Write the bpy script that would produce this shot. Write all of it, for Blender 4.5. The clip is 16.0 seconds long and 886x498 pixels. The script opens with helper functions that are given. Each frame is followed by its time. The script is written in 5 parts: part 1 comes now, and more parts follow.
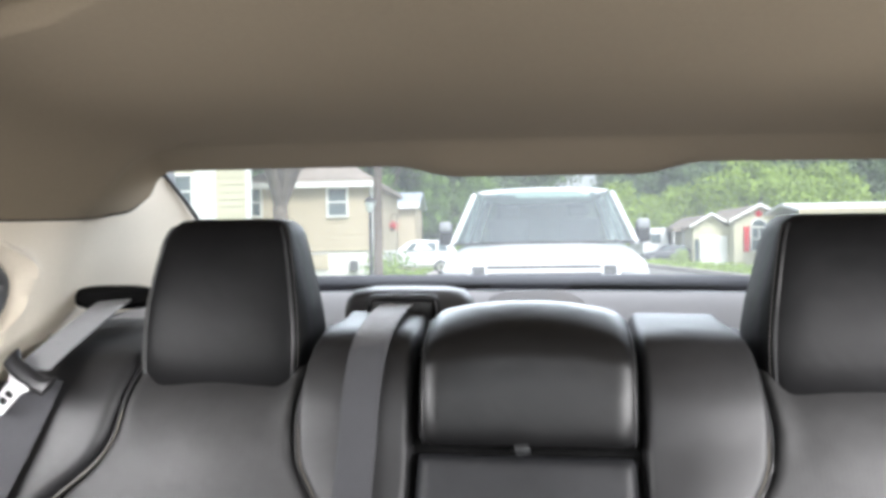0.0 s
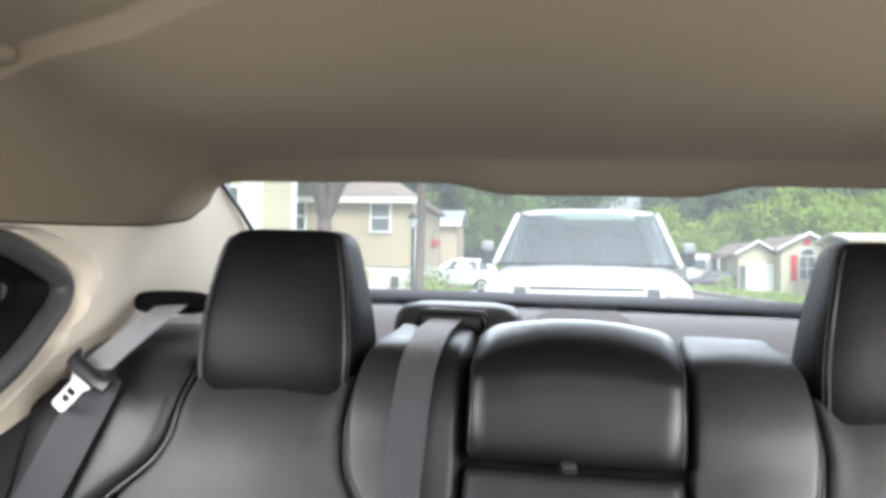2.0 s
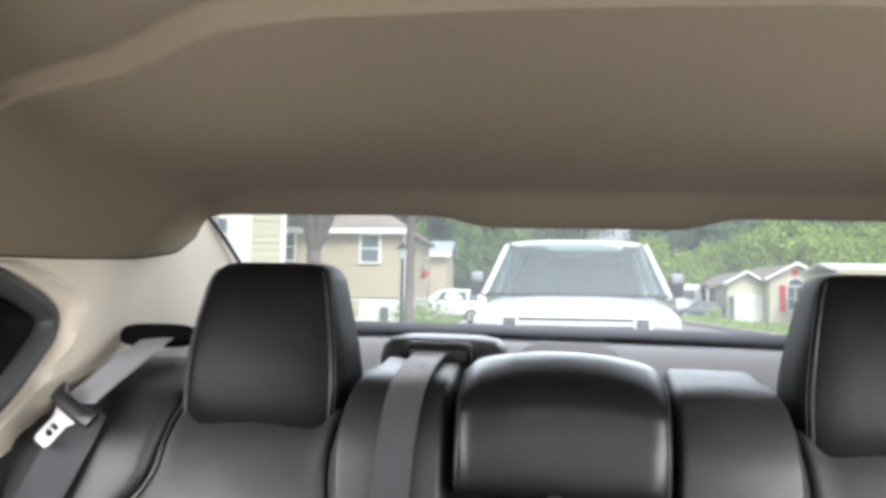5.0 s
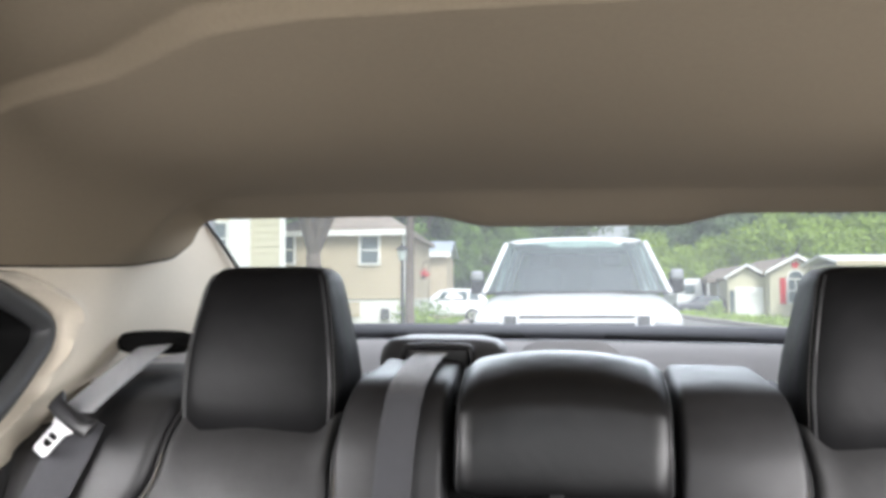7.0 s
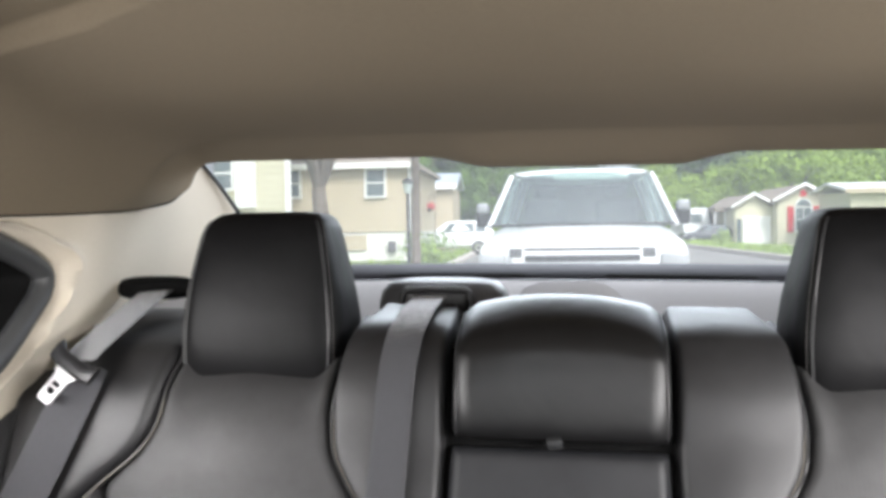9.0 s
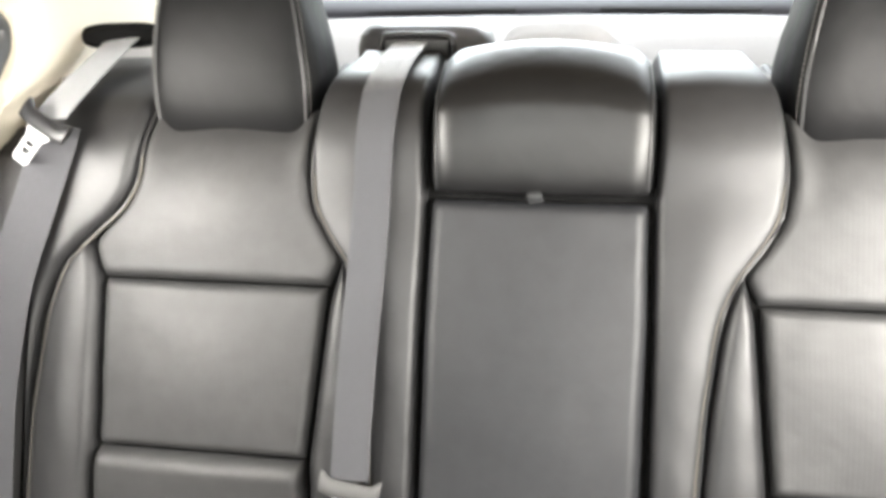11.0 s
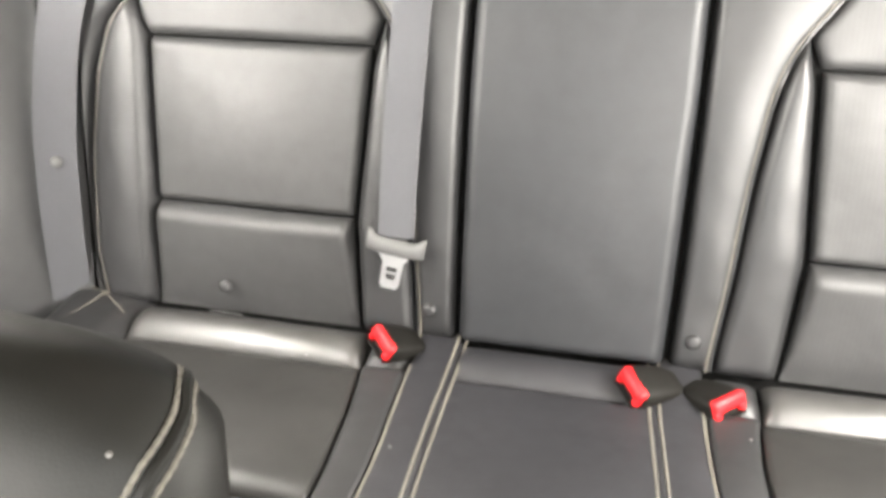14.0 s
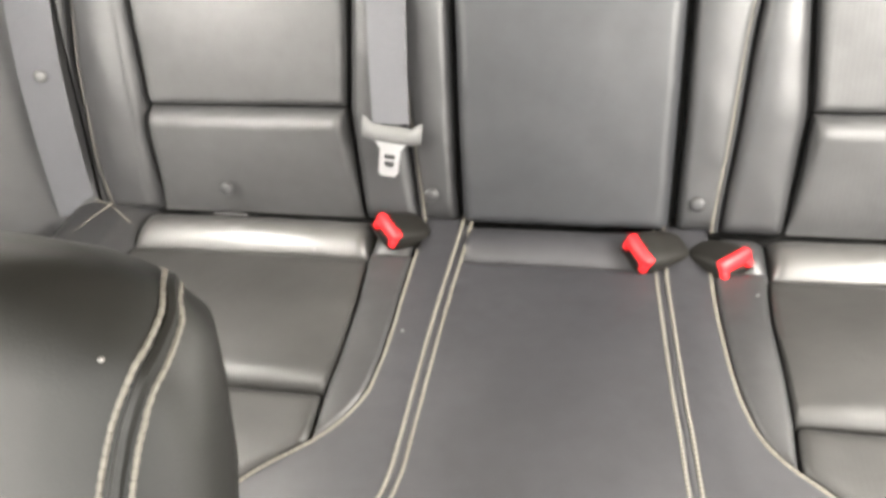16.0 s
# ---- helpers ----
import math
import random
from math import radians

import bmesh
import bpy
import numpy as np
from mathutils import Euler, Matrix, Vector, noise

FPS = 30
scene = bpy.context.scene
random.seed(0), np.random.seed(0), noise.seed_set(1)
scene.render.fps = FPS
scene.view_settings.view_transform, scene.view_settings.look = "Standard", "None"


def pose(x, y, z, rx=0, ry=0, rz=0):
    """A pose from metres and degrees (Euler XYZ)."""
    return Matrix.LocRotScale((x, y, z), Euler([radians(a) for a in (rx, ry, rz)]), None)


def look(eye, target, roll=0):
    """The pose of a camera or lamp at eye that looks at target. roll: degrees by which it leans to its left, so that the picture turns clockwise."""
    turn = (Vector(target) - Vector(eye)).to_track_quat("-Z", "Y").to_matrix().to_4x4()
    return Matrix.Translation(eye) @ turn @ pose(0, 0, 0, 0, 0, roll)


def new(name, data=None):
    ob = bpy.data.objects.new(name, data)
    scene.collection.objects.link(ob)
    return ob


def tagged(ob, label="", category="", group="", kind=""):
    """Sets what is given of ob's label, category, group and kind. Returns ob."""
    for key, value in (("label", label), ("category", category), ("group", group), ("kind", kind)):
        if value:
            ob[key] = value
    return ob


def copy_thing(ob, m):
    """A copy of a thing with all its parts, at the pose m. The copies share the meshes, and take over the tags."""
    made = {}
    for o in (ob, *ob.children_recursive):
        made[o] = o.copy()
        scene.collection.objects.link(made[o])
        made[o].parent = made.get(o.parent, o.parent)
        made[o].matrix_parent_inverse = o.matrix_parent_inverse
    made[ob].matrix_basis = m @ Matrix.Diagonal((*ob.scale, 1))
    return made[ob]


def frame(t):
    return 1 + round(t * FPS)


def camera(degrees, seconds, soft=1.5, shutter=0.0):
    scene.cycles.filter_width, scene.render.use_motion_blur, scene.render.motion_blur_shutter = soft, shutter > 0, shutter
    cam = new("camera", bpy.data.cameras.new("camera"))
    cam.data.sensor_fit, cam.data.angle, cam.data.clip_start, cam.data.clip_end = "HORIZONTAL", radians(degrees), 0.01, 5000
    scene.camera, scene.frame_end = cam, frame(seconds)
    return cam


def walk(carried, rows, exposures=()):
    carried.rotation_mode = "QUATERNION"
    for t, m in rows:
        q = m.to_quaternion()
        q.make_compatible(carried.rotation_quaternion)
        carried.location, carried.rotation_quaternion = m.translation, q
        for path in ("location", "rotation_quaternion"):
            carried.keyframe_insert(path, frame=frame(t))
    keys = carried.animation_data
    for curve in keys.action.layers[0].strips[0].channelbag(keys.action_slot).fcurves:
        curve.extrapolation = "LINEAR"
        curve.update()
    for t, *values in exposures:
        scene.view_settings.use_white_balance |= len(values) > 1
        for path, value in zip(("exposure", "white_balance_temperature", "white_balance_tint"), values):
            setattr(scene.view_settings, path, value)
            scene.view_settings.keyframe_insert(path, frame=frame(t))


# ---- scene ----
cam = camera(57.2, 16.0, soft=3.8)
SKY, SUN = 0.145, 1.33
W_FRONT, W_SIDE, W_REAR, W_BACK = 2.4, 11.0, 2.7, 20.0
EXPOSURES = [(0, 1.24, 6100, 12), (4.2, 1.06, 6120, 12), (6.3, 1.0, 6150, 13), (8.2, 1.05, 6150, 13), (10.3, 1.8, 6450, 10), (11, 2.45, 6550, 9), (12, 2.62, 6600, 9),
             (13, 2.75, 6610, 9), (14.5, 3.08, 6630, 9), (16, 3.2, 6650, 9)]
PATH = [
    (0, (0.015, 0.038, 1.275), (-0.216, 2.023, 1.204), -0.5),
    (0.5, (0.016, 0.032, 1.276), (-0.247, 2.014, 1.213), -0.3),
    (1, (0.014, 0.033, 1.276), (-0.278, 2.011, 1.224), 0.0),
    (1.5, (0.011, 0.03, 1.276), (-0.301, 2.005, 1.236), 0.5),
    (2, (0.002, 0.022, 1.272), (-0.329, 1.994, 1.245), 1.3),
    (2.5, (-0.002, 0.018, 1.273), (-0.342, 1.989, 1.271), 2.3),
    (3, (0.004, 0.023, 1.272), (-0.321, 1.996, 1.278), 2.5),
    (3.5, (-0.007, 0.021, 1.269), (-0.324, 1.995, 1.296), 2.3),
    (4, (0.001, 0.012, 1.273), (-0.314, 1.987, 1.321), 2.1),
    (6.5, (0.01, 0.023, 1.276), (-0.293, 2.0, 1.325), 0.1),
    (7, (0.011, 0.022, 1.276), (-0.296, 1.998, 1.325), -0.0),
    (7.5, (0.012, 0.021, 1.276), (-0.3, 1.996, 1.325), -0.1),
    (8, (0.008, 0.019, 1.275), (-0.312, 1.993, 1.318), -0.0),
    (10.5, (0.046, 0.067, 1.326), (-0.274, 1.942, 0.71), -2.0),
    (11, (0.041, 0.07, 1.324), (-0.27, 1.888, 0.55), -1.6),
    (11.5, (0.044, 0.078, 1.328), (-0.269, 1.837, 0.431), -1.8),
    (12, (0.044, 0.084, 1.325), (-0.273, 1.769, 0.296), -1.9),
    (12.5, (0.052, 0.086, 1.323), (-0.294, 1.717, 0.219), -2.5),
    (13, (0.053, 0.092, 1.329), (-0.317, 1.678, 0.168), -2.8),
    (13.5, (0.053, 0.088, 1.325), (-0.342, 1.627, 0.11), -3.2),
    (14, (0.052, 0.074, 1.321), (-0.35, 1.572, 0.059), -3.6),
    (14.5, (0.06, 0.089, 1.32), (-0.349, 1.496, -0.042), -6.4),
    (15, (0.06, 0.097, 1.308), (-0.347, 1.342, -0.204), -10.9),
    (15.5, (0.069, 0.084, 1.313), (-0.323, 1.309, -0.219), -11.6),
    (16, (0.067, 0.079, 1.315), (-0.348, 1.377, -0.149), -10.3),
]
# the car stands a little askew on the street; its inside is laid out along its own axes
CAR = pose(-0.0711, 0.0160, -0.0364, 1.795, 0.643, -3.404)
walk(cam, [(t, CAR @ look(eye, target, roll)) for t, eye, target, roll in PATH],
     exposures=EXPOSURES)

# ---- light ----
world = bpy.data.worlds.new("sky")
scene.world = world
world.use_nodes = True
wn, wl = world.node_tree.nodes, world.node_tree.links
sky = wn.new("ShaderNodeTexSky")
sky.sky_type, sky.sun_disc = "NISHITA", False
sky.sun_elevation, sky.sun_rotation = radians(52), radians(150)
sky.air_density, sky.dust_density, sky.ozone_density = 1.0, 4.0, 1.0
wn["Background"].inputs["Strength"].default_value = SKY
veil = wn.new("ShaderNodeHueSaturation")
veil.inputs["Saturation"].default_value = 0.35
wl.new(sky.outputs[0], veil.inputs["Color"])
wl.new(veil.outputs[0], wn["Background"].inputs["Color"])
sun = new("sun", bpy.data.lights.new("sun", "SUN"))
sun.data.energy, sun.data.angle, sun.data.color = SUN, radians(12), (1.0, 0.95, 0.88)
sun.matrix_world = look((0, 0, 30), (-9, 15.6, 7))


def window_lamp(name, place, target, sx, sy, power, colour=(1.0, 0.96, 0.905)):
    lamp = new(name, bpy.data.lights.new(name, "AREA"))
    lamp.data.shape, lamp.data.size, lamp.data.size_y = "RECTANGLE", sx, sy
    lamp.data.energy, lamp.data.color = power, colour
    lamp.matrix_world = CAR @ look(place, target)
    return lamp


# daylight through the windscreen and the side windows
window_lamp("windscreen_daylight", (0, -0.85, 1.33), (0, 0.75, 0.80), 1.20, 0.40, W_FRONT)
window_lamp("rear_window_daylight", (0, 2.6, 1.84), (0, 1.15, 1.16), 1.6, 0.44, W_BACK, (0.90, 0.95, 1.0))
for s in (-1, 1):
    window_lamp("front_door_daylight", (s * 0.80, -0.38, 1.23), (0, 0.75, 0.92), 0.80, 0.28, W_SIDE * (1.12 if s > 0 else 0.6))
    window_lamp("rear_door_daylight", (s * 0.70, 0.56, 1.165), (s * 0.10, 0.66, 0.72), 0.46, 0.16, W_REAR * (1.8 if s > 0 else 1.05))


# ---- materials ----
def material(name, colour, rough=0.5, metal=0.0, spread=0.12, scale=30.0, bump=0.0, bump_scale=400.0, spec=0.5,
             coat=0.0, second=None, wear=3.0, patchy=0.12):
    """Colour with variation at two scales and a fine relief."""
    m = bpy.data.materials.new(name)
    m.use_nodes = True
    n, l = m.node_tree.nodes, m.node_tree.links
    b = n["Principled BSDF"]
    b.inputs["Metallic"].default_value = metal
    b.inputs["Specular IOR Level"].default_value = spec
    b.inputs["Coat Weight"].default_value = coat
    co = n.new("ShaderNodeTexCoord")
    fine, broad = n.new("ShaderNodeTexNoise"), n.new("ShaderNodeTexNoise")
    fine.inputs["Scale"].default_value, fine.inputs["Detail"].default_value = scale, 4
    broad.inputs["Scale"].default_value, broad.inputs["Detail"].default_value = wear, 3
    for k in (fine, broad):
        l.new(co.outputs["Object"], k.inputs["Vector"])
    add = n.new("ShaderNodeMath")
    add.operation = "ADD"
    l.new(fine.outputs["Fac"], add.inputs[0])
    l.new(broad.outputs["Fac"], add.inputs[1])
    ramp = n.new("ShaderNodeMapRange")
    ramp.inputs["From Min"].default_value, ramp.inputs["From Max"].default_value = 0.65, 1.35
    l.new(add.outputs[0], ramp.inputs["Value"])
    mix = n.new("ShaderNodeMix")
    mix.data_type = "RGBA"
    lo = [max(0.0, c * (1 - spread)) for c in colour]
    hi = [min(1.0, c * (1 + spread)) for c in (second or colour)]
    mix.inputs["A"].default_value, mix.inputs["B"].default_value = (*lo, 1), (*hi, 1)
    l.new(ramp.outputs[0], mix.inputs["Factor"])
    l.new(mix.outputs["Result"], b.inputs["Base Color"])
    rr = n.new("ShaderNodeMapRange")
    rr.inputs["To Min"].default_value, rr.inputs["To Max"].default_value = rough * (1 - patchy), min(1, rough * (1 + patchy))
    l.new(broad.outputs["Fac"], rr.inputs["Value"])
    l.new(rr.outputs[0], b.inputs["Roughness"])
    if bump:
        tex = n.new("ShaderNodeTexNoise")
        tex.inputs["Scale"].default_value, tex.inputs["Detail"].default_value = bump_scale, 2
        l.new(co.outputs["Object"], tex.inputs["Vector"])
        bp = n.new("ShaderNodeBump")
        bp.inputs["Strength"].default_value, bp.inputs["Distance"].default_value = bump, 0.002
        l.new(tex.outputs["Fac"], bp.inputs["Height"])
        l.new(bp.outputs["Normal"], b.inputs["Normal"])
    return m


def leather_material(name, colour, rough, ribs=0.0, spec=0.55):
    """Grained leather: pebbled cells with soft creases; ribs: fine perforation rows of the seat centres."""
    m = material(name, colour, rough, spread=0.20, scale=45, spec=spec, wear=7, patchy=0.26)
    n, l = m.node_tree.nodes, m.node_tree.links
    b = n["Principled BSDF"]
    co = n["Texture Coordinate"]
    cell = n.new("ShaderNodeTexVoronoi")
    cell.inputs["Scale"].default_value = 620
    l.new(co.outputs["Object"], cell.inputs["Vector"])
    crease = n.new("ShaderNodeTexNoise")
    crease.inputs["Scale"].default_value, crease.inputs["Detail"].default_value = 11, 3
    l.new(co.outputs["Object"], crease.inputs["Vector"])
    b1, b2 = n.new("ShaderNodeBump"), n.new("ShaderNodeBump")
    b1.inputs["Strength"].default_value, b1.inputs["Distance"].default_value = 0.06, 0.0012
    b2.inputs["Strength"].default_value, b2.inputs["Distance"].default_value = 0.34, 0.0085
    l.new(cell.outputs["Distance"], b1.inputs["Height"])
    l.new(crease.outputs["Fac"], b2.inputs["Height"])
    l.new(b2.outputs["Normal"], b1.inputs["Normal"])
    last = b1
    if ribs:
        wave = n.new("ShaderNodeTexWave")
        wave.bands_direction = "X"
        wave.inputs["Scale"].default_value = 55
        l.new(co.outputs["Object"], wave.inputs["Vector"])
        b3 = n.new("ShaderNodeBump")
        b3.inputs["Strength"].default_value, b3.inputs["Distance"].default_value = ribs, 0.001
        l.new(wave.outputs["Fac"], b3.inputs["Height"])
        l.new(b1.outputs["Normal"], b3.inputs["Normal"])
        last = b3
    l.new(last.outputs["Normal"], b.inputs["Normal"])
    return m


def glass_material(name, tint, gloss, haze=0.0):
    m = bpy.data.materials.new(name)
    m.use_nodes = True
    n, l = m.node_tree.nodes, m.node_tree.links
    n.remove(n["Principled BSDF"])
    clear, shine, film = n.new("ShaderNodeBsdfTransparent"), n.new("ShaderNodeBsdfGlossy"), n.new("ShaderNodeBsdfTranslucent")
    clear.inputs["Color"].default_value = (*tint, 1)
    shine.inputs["Roughness"].default_value = 0.03
    film.inputs["Color"].default_value = (0.85, 0.87, 0.86, 1)
    m1, m2 = n.new("ShaderNodeMixShader"), n.new("ShaderNodeMixShader")
    m1.inputs[0].default_value = haze
    l.new(clear.outputs[0], m1.inputs[1])
    l.new(film.outputs[0], m1.inputs[2])
    m2.inputs[0].default_value = gloss
    l.new(m1.outputs[0], m2.inputs[1])
    l.new(shine.outputs[0], m2.inputs[2])
    l.new(m2.outputs[0], n["Material Output"].inputs["Surface"])
    return m


LEATHER = leather_material("black_leather", (0.0165, 0.0165, 0.0174), 0.50, spec=0.58)
LEATHER_INSERT = leather_material("perforated_leather", (0.028, 0.028, 0.0285), 0.61, ribs=0.05, spec=0.62)
LEATHER_SEAT = leather_material("worn_cushion_leather", (0.016, 0.0155, 0.0148), 0.56, ribs=0.04, spec=0.5)
LEATHER_HEAD = leather_material("centre_headrest_leather", (0.0075, 0.0075, 0.0078), 0.36, spec=0.42)
# Front seat leather with shade in its colour, offsetting the bright side window.
LEATHER_FRONT_SHADED = leather_material("shaded_front_leather", (0.0050, 0.0050, 0.0045), 0.56, spec=0.15)
# Bench leather again, less glossy, with the headrest faces' shade in its colour.
LEATHER_MATT_SHADED = leather_material("shaded_matt_leather", (0.0058, 0.0058, 0.0062), 0.47, spec=0.15)
LEATHER_CENTRE = leather_material("smooth_grey_leather", (0.0165, 0.0172, 0.0192), 0.54, spec=0.46)
# Shiny worn leather of the rear rolls, its colour raised to add their highlight.
LEATHER_WORN_LIT = leather_material("shiny_worn_lit_leather", (0.034, 0.033, 0.032), 0.41, spec=0.85)
LEATHER_BENCH = leather_material("dark_grey_cushion_leather", (0.016, 0.016, 0.0185), 0.55, spec=0.48)
SHELL = material("seat_shell_black", (0.006, 0.006, 0.006), 0.9, spread=0.1, spec=0.08)
THREAD = material("beige_thread", (0.118, 0.109, 0.092), 0.85, scale=300, spread=0.25)
DARK_THREAD = material("grey_thread", (0.06, 0.058, 0.055), 0.75, scale=300, spread=0.25)
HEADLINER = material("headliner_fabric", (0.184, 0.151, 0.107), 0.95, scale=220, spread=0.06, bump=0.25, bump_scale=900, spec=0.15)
PILLAR = material("beige_pillar_plastic", (0.64, 0.578, 0.470), 0.62, scale=260, spread=0.05, bump=0.15, bump_scale=1300, spec=0.3)
SHELF = material("grey_shelf_carpet", (0.32, 0.30, 0.288), 0.95, scale=300, spread=0.10, bump=0.4, bump_scale=700, spec=0.1)
BLACK = material("black_plastic", (0.012, 0.012, 0.013), 0.45, spread=0.1, bump=0.1, bump_scale=900)
RUBBER = material("black_rubber", (0.020, 0.021, 0.022), 0.42, spread=0.12)
GREY_PLASTIC = material("dark_grey_plastic", (0.085, 0.085, 0.089), 0.5, spread=0.1, bump=0.1, bump_scale=900)
LIGHT_GREY = material("grey_tongue_plastic", (0.078, 0.078, 0.078), 0.5, spread=0.08, bump=0.08, bump_scale=900)
WEBBING = material("grey_belt_webbing", (0.053, 0.054, 0.060), 0.62, scale=500, spread=0.18, bump=0.5, bump_scale=1500, spec=0.4)
WEBBING.node_tree.nodes["Principled BSDF"].inputs["Sheen Weight"].default_value = 0.7
WEBBING.node_tree.nodes["Principled BSDF"].inputs["Sheen Roughness"].default_value = 0.35
STEEL = material("brushed_steel", (0.62, 0.62, 0.63), 0.42, metal=1.0, spread=0.06, scale=200)
RED = material("red_button_plastic", (0.56, 0.006, 0.010), 0.50, spread=0.08, scale=120)
BUCKLE = material("matt_buckle_plastic", (0.0065, 0.006, 0.005), 0.62, spread=0.12, bump=0.12, bump_scale=900, spec=0.2)
GLASS = glass_material("window_glass", (0.90, 0.94, 0.92), 0.05, haze=0.085)
SCREEN = glass_material("windscreen_glass", (0.60, 0.76, 0.71), 0.27, haze=0.13)
TINT = glass_material("tinted_glass", (0.22, 0.24, 0.24), 0.08)

ASPHALT = material("asphalt", (0.16, 0.155, 0.148), 0.9, scale=60, spread=0.2, bump=0.3, bump_scale=120, wear=0.4)
GRASS = material("lawn_grass", (0.075, 0.125, 0.026), 0.95, scale=8, spread=0.35, second=(0.12, 0.17, 0.04), bump=0.6, bump_scale=60, wear=0.5, spec=0.1)
KERB = material("kerb_concrete", (0.42, 0.39, 0.35), 0.9, scale=30, spread=0.12, wear=0.8)
SIDING = material("beige_vinyl_siding", (0.46, 0.395, 0.285), 0.6, scale=6, spread=0.05, wear=0.5)
SIDING_CREAM = material("cream_vinyl_siding", (0.56, 0.53, 0.39), 0.6, scale=6, spread=0.05, wear=0.5)
SKIRT = material("white_skirting", (0.70, 0.69, 0.66), 0.6, scale=6, spread=0.06, wear=0.8)
TRIM_WHITE = material("white_trim_paint", (0.80, 0.80, 0.78), 0.5, scale=12, spread=0.04)
SHINGLE = material("brown_shingles", (0.25, 0.215, 0.18), 0.95, scale=14, spread=0.22, wear=1.2)
METAL_ROOF = material("blue_grey_metal_roof", (0.42, 0.47, 0.52), 0.45, metal=0.3, scale=4, spread=0.06)
WHITE_ROOF = material("white_metal_roof", (0.72, 0.72, 0.72), 0.5, scale=4, spread=0.06)
SHUTTER = material("red_shutter_paint", (0.55, 0.025, 0.030), 0.55, scale=20, spread=0.08)
PANE = material("dark_window_pane", (0.10, 0.13, 0.14), 0.10, spread=0.15, scale=1.5, spec=0.8)
BARK = material("tree_bark", (0.15, 0.12, 0.095), 0.95, scale=18, spread=0.35, bump=0.9, bump_scale=40, wear=2)
PAINT = material("white_car_paint", (0.78, 0.79, 0.80), 0.28, scale=3, spread=0.02, coat=0.6)
PAINT_DARK = material("dark_car_paint", (0.03, 0.035, 0.045), 0.28, scale=3, spread=0.05, coat=0.6)
BLIND_BOX = material("grey_blind_housing", (0.030, 0.029, 0.034), 0.75, spread=0.12, spec=0.25)
DOOR_RUBBER = material("grey_door_rubber", (0.046, 0.047, 0.048), 0.42, spread=0.12)
CAP = material("grey_mirror_shell", (0.30, 0.31, 0.32), 0.35, spread=0.06)
# Beige thread darkened in colour against the strong light on the front seat.
FRONT_THREAD_SHADED = material("shaded_beige_thread", (0.050, 0.046, 0.038), 0.85, scale=300, spread=0.25)
BIN = material("blue_grey_bin_plastic", (0.10, 0.13, 0.14), 0.6, scale=8, spread=0.1)
CHROME = material("chrome", (0.80, 0.80, 0.80), 0.12, metal=1.0, spread=0.03)
LENS = material("headlight_lens", (0.30, 0.31, 0.32), 0.12, spread=0.1, spec=0.8)
TYRE = material("tyre_rubber", (0.018, 0.018, 0.018), 0.8, spread=0.15)
FLOWER = material("red_petals", (0.55, 0.04, 0.05), 0.7, scale=10, spread=0.3)
LAMP_GLASS = material("frosted_lantern_glass", (0.55, 0.60, 0.58), 0.3, spread=0.06)


def leaf_material(name, dark, light):
    m = material(name, dark, 0.7, spread=0.3, second=light, scale=3, wear=0.8, spec=0.25)
    n, l = m.node_tree.nodes, m.node_tree.links
    geo = n.new("ShaderNodeNewGeometry")
    hue = n.new("ShaderNodeHueSaturation")
    rng = n.new("ShaderNodeMapRange")
    rng.inputs["To Min"].default_value, rng.inputs["To Max"].default_value = 0.8, 1.3
    b = n["Principled BSDF"]
    source = b.inputs["Base Color"].links[0].from_socket
    l.new(geo.outputs["Random Per Island"], rng.inputs["Value"])
    l.new(rng.outputs[0], hue.inputs["Value"])
    l.new(source, hue.inputs["Color"])
    l.new(hue.outputs["Color"], b.inputs["Base Color"])
    return m


LEAF = leaf_material("green_leaves", (0.090, 0.160, 0.036), (0.140, 0.225, 0.055))
LEAF_LIGHT = leaf_material("light_green_leaves", (0.185, 0.275, 0.045), (0.25, 0.35, 0.065))
LEAF_BLUE = leaf_material("dull_green_leaves", (0.092, 0.145, 0.064), (0.135, 0.195, 0.090))

# ---- mesh tools ----
def root_place(ob):
    while ob.parent:
        ob = ob.parent
    return ob.location


def part(name, bm, mat, parent=None, label="", smooth=True, car=False, kind="", category=""):
    """Links a bmesh as one mesh object, under a thing or a part where one is given."""
    if car:
        bm.transform(CAR)
    if parent:
        bm.transform(Matrix.Translation(-root_place(parent)))
    bmesh.ops.recalc_face_normals(bm, faces=bm.faces)
    me = bpy.data.meshes.new(name)
    bm.to_mesh(me)
    bm.free()
    me.materials.append(mat)
    if smooth:
        me.polygons.foreach_set("use_smooth", [True] * len(me.polygons))
        me.set_sharp_from_angle(angle=radians(48))
    ob = new(name, me)
    if parent:
        ob.parent = parent
    return tagged(ob, label, category, "", kind)


def thing(name, place, label, category, group="", kind=""):
    ob = new(name)
    ob.empty_display_size = 0.05
    ob.location = place
    return tagged(ob, label, category, group, kind)


def spl(*pts):
    """A smooth curve x(v) through (v, x) pairs."""
    pts = sorted(pts)
    vs, xs = np.array([p[0] for p in pts]), np.array([p[1] for p in pts])
    fine = np.linspace(vs[0] - 0.2, vs[-1] + 0.2, 1200)
    vals = np.interp(fine, vs, xs)
    k = 31
    pad = np.pad(vals, k // 2, mode="edge")
    vals = np.convolve(pad, np.ones(k) / k, mode="valid")
    return lambda v: float(np.interp(v, fine, vals))


